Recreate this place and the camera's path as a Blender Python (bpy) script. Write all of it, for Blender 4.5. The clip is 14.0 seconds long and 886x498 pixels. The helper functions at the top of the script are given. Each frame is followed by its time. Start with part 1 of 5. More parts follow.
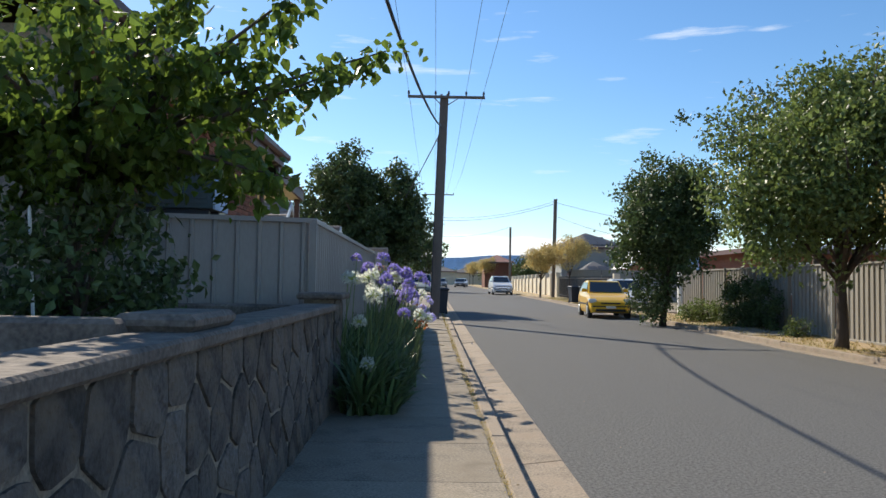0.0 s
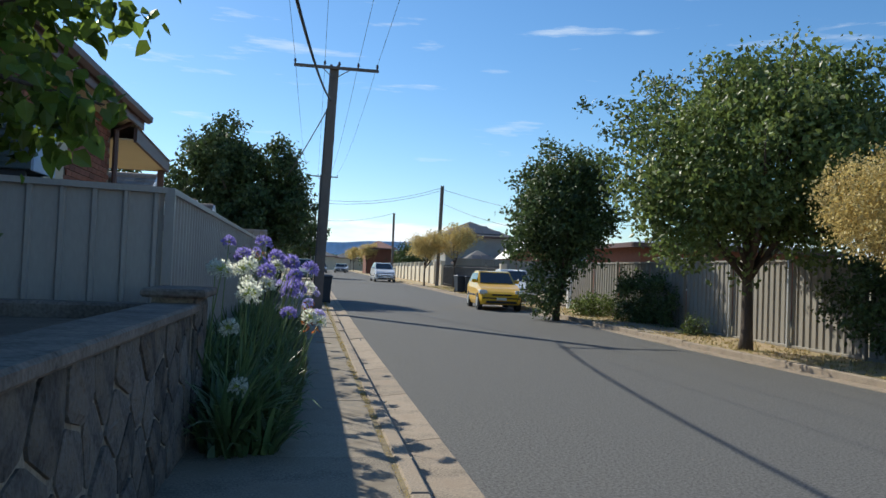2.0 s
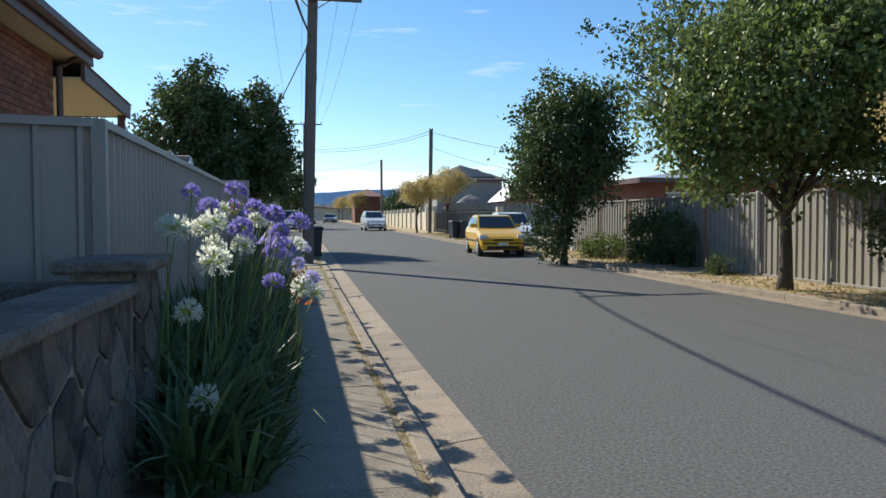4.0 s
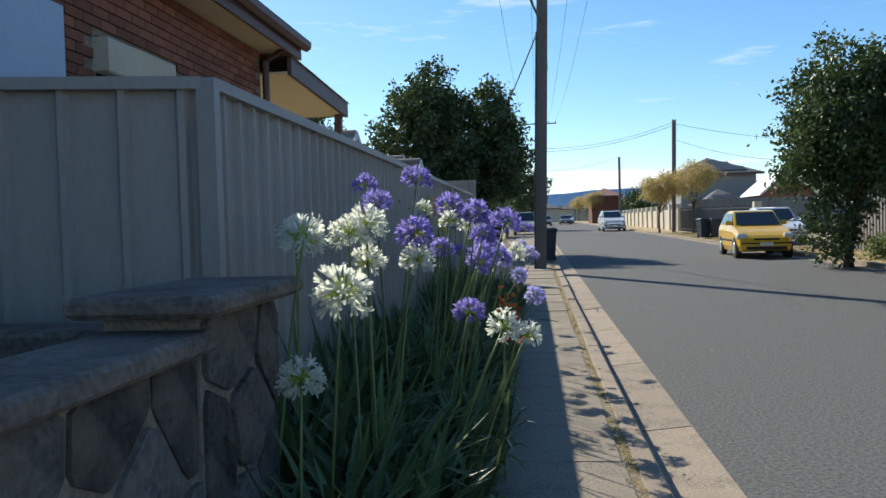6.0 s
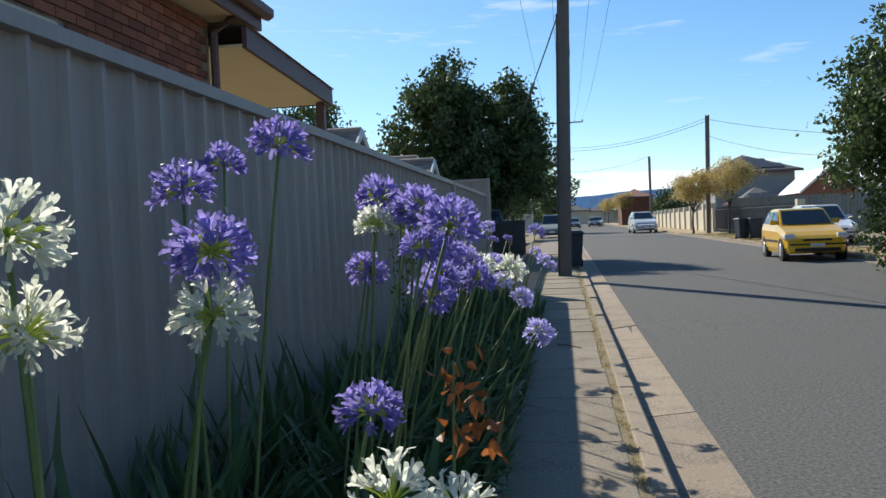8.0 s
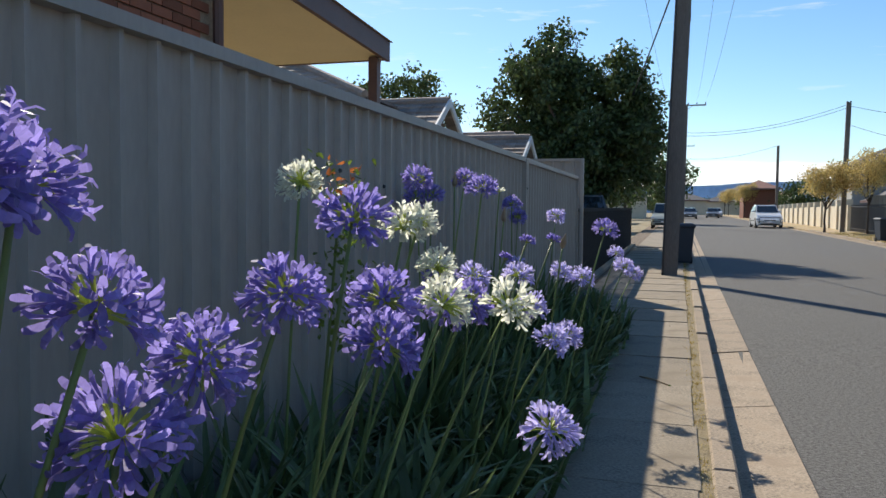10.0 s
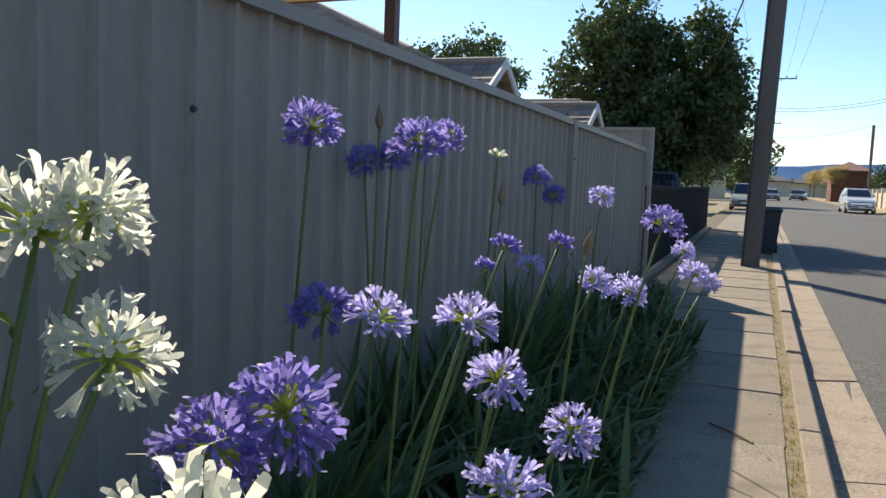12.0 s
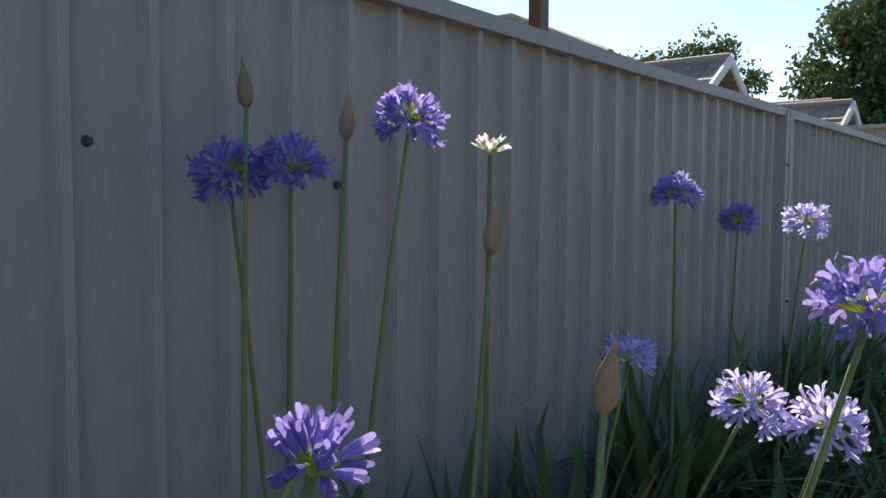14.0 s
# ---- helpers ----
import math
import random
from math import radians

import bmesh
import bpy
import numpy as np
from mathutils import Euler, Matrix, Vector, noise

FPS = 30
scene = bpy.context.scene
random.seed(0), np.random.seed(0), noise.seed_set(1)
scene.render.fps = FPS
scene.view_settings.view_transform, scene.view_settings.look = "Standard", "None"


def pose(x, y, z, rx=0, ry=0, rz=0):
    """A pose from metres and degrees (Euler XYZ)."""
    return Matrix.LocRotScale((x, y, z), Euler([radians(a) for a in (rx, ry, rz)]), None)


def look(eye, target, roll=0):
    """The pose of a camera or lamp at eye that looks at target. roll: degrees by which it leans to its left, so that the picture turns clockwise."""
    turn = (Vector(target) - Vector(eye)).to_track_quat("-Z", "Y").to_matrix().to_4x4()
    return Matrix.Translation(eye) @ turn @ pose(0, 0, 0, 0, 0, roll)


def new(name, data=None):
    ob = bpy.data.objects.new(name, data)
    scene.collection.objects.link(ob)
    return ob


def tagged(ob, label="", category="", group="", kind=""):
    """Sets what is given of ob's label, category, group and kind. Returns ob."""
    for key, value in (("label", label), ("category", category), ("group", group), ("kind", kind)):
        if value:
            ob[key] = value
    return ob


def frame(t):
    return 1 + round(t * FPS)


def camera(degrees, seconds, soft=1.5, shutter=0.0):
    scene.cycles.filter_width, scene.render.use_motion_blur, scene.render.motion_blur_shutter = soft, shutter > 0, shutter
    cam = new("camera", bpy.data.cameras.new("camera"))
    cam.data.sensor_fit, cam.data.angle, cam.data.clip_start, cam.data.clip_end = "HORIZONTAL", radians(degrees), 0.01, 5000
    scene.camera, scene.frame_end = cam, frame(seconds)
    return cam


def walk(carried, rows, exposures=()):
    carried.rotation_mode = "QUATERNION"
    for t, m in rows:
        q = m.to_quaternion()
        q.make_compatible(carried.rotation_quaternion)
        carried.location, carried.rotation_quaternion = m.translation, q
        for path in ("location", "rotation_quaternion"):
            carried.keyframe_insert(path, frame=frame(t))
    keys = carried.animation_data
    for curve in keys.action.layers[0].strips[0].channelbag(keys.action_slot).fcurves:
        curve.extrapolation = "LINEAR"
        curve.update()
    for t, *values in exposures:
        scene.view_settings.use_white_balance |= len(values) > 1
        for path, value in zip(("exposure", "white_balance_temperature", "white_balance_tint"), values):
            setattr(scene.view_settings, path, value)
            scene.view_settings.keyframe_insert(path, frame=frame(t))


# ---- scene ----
cam = camera(60.1, 14.0)
PATH = [
    (0, (0.135, 1.17, 1.381), (0.117, 3.168, 1.471), 0.9),
    (0.5, (0.073, 1.605, 1.419), (0.159, 3.602, 1.502), 1.6),
    (1, (0.018, 1.943, 1.45), (0.285, 3.925, 1.463), 1.7),
    (1.5, (-0.017, 2.528, 1.469), (0.252, 4.509, 1.55), 2.0),
    (2, (-0.05, 2.961, 1.46), (0.244, 4.938, 1.522), 2.3),
    (2.2, (-0.041, 3.126, 1.452), (0.279, 5.099, 1.502), 1.7),
    (4.3, (-0.099, 4.972, 1.471), (0.203, 6.946, 1.374), -0.8),
    (4.5, (-0.092, 5.156, 1.45), (0.033, 7.15, 1.353), -1.1),
    (5, (-0.075, 5.678, 1.455), (-0.239, 7.67, 1.37), -0.7),
    (5.5, (-0.046, 6.119, 1.438), (-0.27, 8.103, 1.318), -1.5),
    (6, (0.016, 6.63, 1.45), (-0.271, 8.609, 1.384), -1.6),
    (6.5, (0.008, 7.09, 1.455), (-0.287, 9.066, 1.355), -1.8),
    (7, (0.055, 7.6, 1.46), (-0.336, 9.562, 1.438), -1.9),
    (7.5, (0.058, 8.07, 1.461), (-0.265, 10.042, 1.402), -1.5),
    (7.7, (0.081, 8.281, 1.433), (-0.26, 10.251, 1.384), -2.3),
    (9.8, (0.216, 10.323, 1.506), (-0.345, 12.238, 1.374), 1.6),
    (10, (0.246, 10.53, 1.481), (-0.39, 12.423, 1.382), 0.5),
    (10.5, (0.235, 10.98, 1.49), (-0.509, 12.834, 1.387), 2.3),
    (11, (0.19, 11.411, 1.488), (-0.591, 13.249, 1.366), 2.0),
    (11.5, (0.149, 11.87, 1.501), (-0.728, 13.662, 1.363), 3.1),
    (12, (0.098, 12.276, 1.5), (-0.702, 14.1, 1.324), 2.3),
    (12.5, (0.099, 12.725, 1.505), (-0.843, 14.483, 1.354), 2.2),
    (13, (0.019, 13.173, 1.525), (-0.983, 14.902, 1.434), 1.3),
    (13.5, (-0.018, 13.598, 1.53), (-1.263, 15.163, 1.486), -1.0),
    (14, (-0.053, 14.001, 1.517), (-1.375, 15.496, 1.387), 0.4),
]
TURN = pose(0, 0, 0, 0, 0, -1.5)
walk(cam, [(t, TURN @ look(eye, target, roll)) for t, eye, target, roll in PATH],
     [(0.0, 0.25, 6500, 9), (1.2, 0.05, 6500, 9), (2.0, 0.02, 6150, 6), (5.0, 0.22, 6200, 6), (7.5, 0.1, 6200, 6), (10.0, 0.2, 6550, 9), (11.0, 0.3, 6650, 9),
      (12.5, 0.42, 6950, 10), (13.2, 0.5, 7100, 11), (14.0, 0.75, 7200, 12)])

# ---- sky and sun ----
SUN_AZ, SUN_EL = -33.5, 36.0
sun_from = Vector((math.sin(radians(SUN_AZ)) * math.cos(radians(SUN_EL)), math.cos(radians(SUN_AZ)) * math.cos(radians(SUN_EL)), math.sin(radians(SUN_EL))))
sun_data = bpy.data.lights.new("sun", "SUN")
sun_data.energy, sun_data.angle, sun_data.color = 5.6, radians(0.55), (1.0, 0.90, 0.75)
sun = new("sun", sun_data)
sun.matrix_world = look(sun_from * 60, (0, 0, 0))
world = bpy.data.worlds.new("sky")
scene.world = world
world.use_nodes = True
wn, wl = world.node_tree.nodes, world.node_tree.links
wn.clear()
sky = wn.new("ShaderNodeTexSky")
sky.sky_type, sky.sun_disc = "NISHITA", False
sky.sun_elevation, sky.sun_rotation = radians(SUN_EL), radians(SUN_AZ)
sky.air_density, sky.dust_density, sky.ozone_density = 1.0, 0.2, 3.8
coord = wn.new("ShaderNodeTexCoord")
split = wn.new("ShaderNodeSeparateXYZ")
wl.new(coord.outputs["Generated"], split.inputs[0])
stretch = wn.new("ShaderNodeMapping")
stretch.inputs["Scale"].default_value = (2.0, 2.0, 14.0)
wl.new(coord.outputs["Generated"], stretch.inputs[0])
puff = wn.new("ShaderNodeTexNoise")
puff.inputs["Scale"].default_value, puff.inputs["Detail"].default_value, puff.inputs["Roughness"].default_value = 3.1, 7.0, 0.62
wl.new(stretch.outputs[0], puff.inputs["Vector"])
height = wn.new("ShaderNodeMapRange")
height.inputs["From Min"].default_value, height.inputs["From Max"].default_value = 0.085, 0.02
height.inputs["To Min"].default_value, height.inputs["To Max"].default_value = -0.17, 0.34
wl.new(split.outputs["Z"], height.inputs["Value"])
addn = wn.new("ShaderNodeMath")
wl.new(puff.outputs["Fac"], addn.inputs[0]), wl.new(height.outputs[0], addn.inputs[1])
ramp = wn.new("ShaderNodeMapRange")
ramp.inputs["From Min"].default_value, ramp.inputs["From Max"].default_value = 0.52, 0.68
wl.new(addn.outputs[0], ramp.inputs["Value"])
mixc = wn.new("ShaderNodeMixRGB")
mixc.inputs[2].default_value = (8.2, 8.3, 8.4, 1)
vivid = wn.new("ShaderNodeHueSaturation")
vivid.inputs["Saturation"].default_value = 1.15
wl.new(sky.outputs[0], vivid.inputs["Color"])
wl.new(ramp.outputs[0], mixc.inputs[0]), wl.new(vivid.outputs[0], mixc.inputs[1])
streak_map = wn.new("ShaderNodeMapping")
streak_map.inputs["Scale"].default_value, streak_map.inputs["Location"].default_value = (3.0, 3.0, 26.0), (0.4, 1.3, 0.0)
wl.new(coord.outputs["Generated"], streak_map.inputs[0])
streak = wn.new("ShaderNodeTexNoise")
streak.inputs["Scale"].default_value, streak.inputs["Detail"].default_value, streak.inputs["Roughness"].default_value = 2.2, 6.0, 0.6
wl.new(streak_map.outputs[0], streak.inputs["Vector"])
thin = wn.new("ShaderNodeMapRange")
thin.inputs["From Min"].default_value, thin.inputs["From Max"].default_value = 0.60, 0.78
thin.inputs["To Max"].default_value = 0.55
wl.new(streak.outputs["Fac"], thin.inputs["Value"])
cirrus = wn.new("ShaderNodeMixRGB")
cirrus.inputs[2].default_value = (7.2, 7.4, 7.6, 1)
wl.new(thin.outputs[0], cirrus.inputs[0]), wl.new(mixc.outputs[0], cirrus.inputs[1])
back = wn.new("ShaderNodeBackground")
back.inputs["Strength"].default_value = 0.13
wout = wn.new("ShaderNodeOutputWorld")
wl.new(cirrus.outputs[0], back.inputs[0]), wl.new(back.outputs[0], wout.inputs[0])

# ---- materials ----
def material(name, colour, rough=0.7, metal=0.0, vary=0.25, scale=6.0, fine=60.0, bump=0.2, stain=None, island=0.0, each=0.0, spec=0.4, coat=0.0, see=0.0, grain=(1, 1, 1), dist=0.01):
    m = bpy.data.materials.new(name)
    m.use_nodes = True
    n, l = m.node_tree.nodes, m.node_tree.links
    p = n["Principled BSDF"]
    p.inputs["Roughness"].default_value, p.inputs["Metallic"].default_value = rough, metal
    p.inputs["Specular IOR Level"].default_value, p.inputs["Coat Weight"].default_value = spec, coat
    tc = n.new("ShaderNodeTexCoord")
    mp = n.new("ShaderNodeMapping")
    mp.inputs["Scale"].default_value = grain
    l.new(tc.outputs["Object"], mp.inputs[0])
    a, b = n.new("ShaderNodeTexNoise"), n.new("ShaderNodeTexNoise")
    for t, s in ((a, scale), (b, fine)):
        t.inputs["Scale"].default_value, t.inputs["Detail"].default_value = s, 4.0
        l.new(mp.outputs[0], t.inputs["Vector"])
    total = n.new("ShaderNodeMath")
    l.new(a.outputs["Fac"], total.inputs[0]), l.new(b.outputs["Fac"], total.inputs[1])
    value = n.new("ShaderNodeMapRange")
    value.inputs["From Min"].default_value, value.inputs["From Max"].default_value = 0.55, 1.45
    value.inputs["To Min"].default_value, value.inputs["To Max"].default_value = 1 - vary, 1 + vary
    l.new(total.outputs[0], value.inputs["Value"])
    last = value.outputs[0]
    if island or each:
        src = n.new("ShaderNodeNewGeometry").outputs["Random Per Island"] if island else n.new("ShaderNodeObjectInfo").outputs["Random"]
        amount = island or each
        r = n.new("ShaderNodeMapRange")
        r.inputs["To Min"].default_value, r.inputs["To Max"].default_value = 1 - amount, 1 + amount
        l.new(src, r.inputs["Value"])
        mul = n.new("ShaderNodeMath")
        mul.operation = "MULTIPLY"
        l.new(last, mul.inputs[0]), l.new(r.outputs[0], mul.inputs[1])
        last = mul.outputs[0]
    hsv = n.new("ShaderNodeHueSaturation")
    hsv.inputs["Color"].default_value = (*colour, 1)
    l.new(last, hsv.inputs["Value"])
    col = hsv.outputs[0]
    if stain:
        mr = n.new("ShaderNodeMapRange")
        mr.inputs["From Min"].default_value, mr.inputs["From Max"].default_value = 0.48, 0.72
        l.new(a.outputs["Fac"], mr.inputs["Value"])
        mx = n.new("ShaderNodeMixRGB")
        mx.inputs[2].default_value = (*stain, 1)
        l.new(mr.outputs[0], mx.inputs[0]), l.new(col, mx.inputs[1])
        col = mx.outputs[0]
    l.new(col, p.inputs["Base Color"])
    if bump:
        bp = n.new("ShaderNodeBump")
        bp.inputs["Strength"].default_value, bp.inputs["Distance"].default_value = bump, dist
        l.new(b.outputs["Fac"], bp.inputs["Height"]), l.new(bp.outputs[0], p.inputs["Normal"])
    if see:
        tr, mix = n.new("ShaderNodeBsdfTranslucent"), n.new("ShaderNodeMixShader")
        mix.inputs[0].default_value = see
        l.new(col, tr.inputs[0])
        l.new(p.outputs[0], mix.inputs[1]), l.new(tr.outputs[0], mix.inputs[2])
        l.new(mix.outputs[0], n["Material Output"].inputs[0])
    return m


ASPHALT = material("asphalt", (0.122, 0.12, 0.115), 0.9, vary=0.95, scale=38, fine=110, bump=0.8, dist=0.008, spec=0.25)
CONCRETE = material("concrete", (0.265, 0.225, 0.172), 0.9, vary=0.7, scale=2.2, fine=60, bump=0.5, each=0.12, stain=(0.20, 0.165, 0.12), dist=0.005)
KERB = material("kerb_concrete", (0.30, 0.245, 0.185), 0.9, vary=0.7, scale=2.5, fine=60, bump=0.5, each=0.12, stain=(0.26, 0.20, 0.145), dist=0.006)
GRIT = material("grit", (0.25, 0.20, 0.12), 0.95, vary=0.5, scale=9, fine=70, bump=0.9, stain=(0.22, 0.18, 0.09), dist=0.012)
SOIL = material("soil", (0.16, 0.12, 0.085), 0.95, vary=0.45, scale=3, fine=50, bump=0.9, dist=0.02)
VERGE = material("verge", (0.44, 0.33, 0.2), 0.95, vary=0.45, scale=1.1, fine=45, bump=0.9, stain=(0.2, 0.19, 0.075), dist=0.02)
GROUND = material("ground", (0.24, 0.2, 0.12), 0.95, vary=0.4, scale=0.3, fine=8, bump=0.3)
FENCE = material("fence_steel", (0.33, 0.305, 0.28), 0.5, vary=0.12, scale=1.5, fine=40, bump=0.06, grain=(1, 1, 0.3), dist=0.003)
RFENCE = material("sheet_fence", (0.27, 0.25, 0.215), 0.6, vary=0.15, scale=1.2, fine=30, bump=0.05, grain=(1, 1, 0.3), dist=0.003)
STONE = material("bluestone", (0.115, 0.102, 0.09), 0.9, vary=0.8, scale=5, fine=35, bump=1.0, each=0.5, stain=(0.16, 0.13, 0.10), dist=0.02)
MORTAR = material("mortar", (0.27, 0.23, 0.18), 0.95, vary=0.6, scale=7, fine=60, bump=0.7, dist=0.01)
CAP = material("wall_cap", (0.17, 0.14, 0.115), 0.9, vary=0.7, scale=4, fine=40, bump=0.7, dist=0.01)
BRICK = material("brick", (0.24, 0.095, 0.06), 0.85, vary=0.25, scale=8, fine=70, bump=0.5, each=0.3, dist=0.006)
BRICKS = material("brick_joined", (0.24, 0.095, 0.06), 0.85, vary=0.25, scale=8, fine=70, bump=0.5, island=0.3, dist=0.006)
FASCIA = material("fascia_paint", (0.13, 0.075, 0.065), 0.5, vary=0.12, scale=3, fine=40, bump=0.1)
SOFFIT = material("soffit_paint", (0.72, 0.62, 0.42), 0.7, vary=0.06, scale=2, fine=30, bump=0.05)
CREAM = material("cream_render", (0.62, 0.55, 0.42), 0.85, vary=0.12, scale=1.5, fine=30, bump=0.2)
GREYWALL = material("grey_render", (0.36, 0.35, 0.32), 0.85, vary=0.15, scale=1.5, fine=30, bump=0.2)
WHITE = material("white_paint", (0.78, 0.77, 0.74), 0.5, vary=0.07, scale=3, fine=40, bump=0.08)
# Pale blue stands for skylight on the air conditioner's side face.
SKYLIT_BOX = material("skylit_blue_sheet", (0.42, 0.52, 0.66), 0.5, vary=0.06, scale=2, fine=20, bump=0.05)
DARKBOX = material("shed_dark", (0.09, 0.12, 0.125), 0.6, vary=0.15, scale=3, fine=30, bump=0.1)
TILE = material("roof_tile", (0.30, 0.245, 0.21), 0.85, vary=0.3, scale=3, fine=30, bump=0.3, island=0.25)
SLATE = material("grey_roof", (0.16, 0.155, 0.155), 0.85, vary=0.2, scale=1.5, fine=20, bump=0.2, spec=0.15)
REDTILE = material("red_roof", (0.24, 0.12, 0.1), 0.85, vary=0.25, scale=2, fine=20, bump=0.2)
PANEL = material("solar_panel", (0.03, 0.033, 0.042), 0.5, vary=0.1, scale=3, fine=20, bump=0.0, spec=0.5)
POLE = material("pole_steel", (0.155, 0.135, 0.12), 0.75, vary=0.35, scale=4, fine=60, bump=0.4, grain=(1, 1, 0.15))
DARKSTEEL = material("dark_steel", (0.045, 0.045, 0.05), 0.5, vary=0.2, scale=8, fine=60, bump=0.1)
FENCEDARK = material("dark_fence_paint", (0.03, 0.032, 0.034), 0.9, vary=0.25, scale=6, fine=50, bump=0.1, spec=0.1)
GALV = material("galvanised", (0.5, 0.51, 0.51), 0.45, metal=0.6, vary=0.15, scale=8, fine=60, bump=0.1)
CERAMIC = material("insulator", (0.07, 0.05, 0.045), 0.25, vary=0.1, scale=8, fine=60, bump=0.0)
CABLE = material("cable", (0.025, 0.025, 0.028), 0.6, vary=0.1, bump=0.0)
BARK = material("bark", (0.085, 0.065, 0.05), 0.95, vary=0.4, scale=6, fine=40, bump=0.9, grain=(1, 1, 0.25), dist=0.02)
LEAF = material("leaf", (0.15, 0.195, 0.055), 0.42, vary=0.3, scale=1.2, fine=20, bump=0.0, island=0.5, see=0.4, spec=0.45)
DARKLEAF = material("dark_leaf", (0.08, 0.115, 0.038), 0.45, vary=0.3, scale=1.0, fine=20, bump=0.0, island=0.5, see=0.28, spec=0.4)
NEARLEAF = material("broad_leaf", (0.12, 0.18, 0.028), 0.4, vary=0.2, scale=3, fine=30, bump=0.05, island=0.4, see=0.5, spec=0.4)
GOLDLEAF = material("golden_leaf", (0.56, 0.44, 0.17), 0.55, vary=0.25, scale=1.5, fine=20, bump=0.0, island=0.35, see=0.35)
STRAP = material("strap_leaf", (0.105, 0.16, 0.06), 0.42, vary=0.25, scale=4, fine=40, bump=0.05, island=0.4, see=0.25, grain=(1, 1, 0.3))
STALK = material("stalk", (0.15, 0.21, 0.07), 0.5, vary=0.2, scale=6, fine=40, bump=0.05, each=0.2, see=0.1)
PURPLE = material("violet_petal", (0.30, 0.255, 0.62), 0.5, vary=0.2, scale=30, fine=200, bump=0.0, island=0.3, see=0.6)
PALE = material("lilac_petal", (0.54, 0.50, 0.84), 0.5, vary=0.2, scale=30, fine=200, bump=0.0, island=0.25, see=0.6)
IVORY = material("white_petal", (0.75, 0.765, 0.67), 0.5, vary=0.1, scale=30, fine=200, bump=0.0, island=0.16, see=0.68)
GREENCORE = material("pedicel", (0.55, 0.62, 0.16), 0.5, vary=0.2, scale=30, fine=100, bump=0.0, see=0.5)
BUDSKIN = material("bud_sheath", (0.34, 0.27, 0.19), 0.6, vary=0.25, scale=30, fine=100, bump=0.0, see=0.4)
RUSTLEAF = material("rusty_leaf", (0.42, 0.14, 0.04), 0.5, vary=0.3, scale=9, fine=50, bump=0.0, island=0.4, see=0.45)
RUBBER = material("rubber", (0.02, 0.02, 0.02), 0.8, vary=0.2, bump=0.1)
GLASS = material("car_glass", (0.02, 0.025, 0.03), 0.06, vary=0.05, bump=0.0, spec=0.7)
WINDOW = material("window_glass", (0.03, 0.04, 0.05), 0.05, vary=0.05, bump=0.0, spec=0.7)
YELLOW = material("yellow_paint", (0.80, 0.47, 0.02), 0.3, vary=0.04, scale=2, fine=30, bump=0.0, coat=0.6)
CARWHITE = material("white_car_paint", (0.72, 0.73, 0.74), 0.3, vary=0.03, scale=2, fine=30, bump=0.0, coat=0.6)
CARGREY = material("grey_car_paint", (0.12, 0.13, 0.14), 0.3, vary=0.03, scale=2, fine=30, bump=0.0, coat=0.6)
LAMP = material("lamp_lens", (0.75, 0.76, 0.78), 0.1, vary=0.05, bump=0.0, spec=0.7)
TRIM = material("black_trim", (0.03, 0.03, 0.032), 0.6, vary=0.1, bump=0.0)
BIN = material("bin_plastic", (0.03, 0.04, 0.055), 0.5, vary=0.15, bump=0.05)
DRYGRASS = material("dry_grass", (0.42, 0.34, 0.15), 0.8, vary=0.3, island=0.4, bump=0.0, see=0.3)
WEED = material("weed", (0.40, 0.30, 0.07), 0.8, vary=0.3, island=0.4, bump=0.0, see=0.3)
# Distance haze is mixed into this pale blue base colour.
HAZED_HILL = material("hazed_hill", (0.50, 0.60, 0.72), 1.0, vary=0.2, scale=0.01, fine=0.08, bump=0.0, spec=0.0)


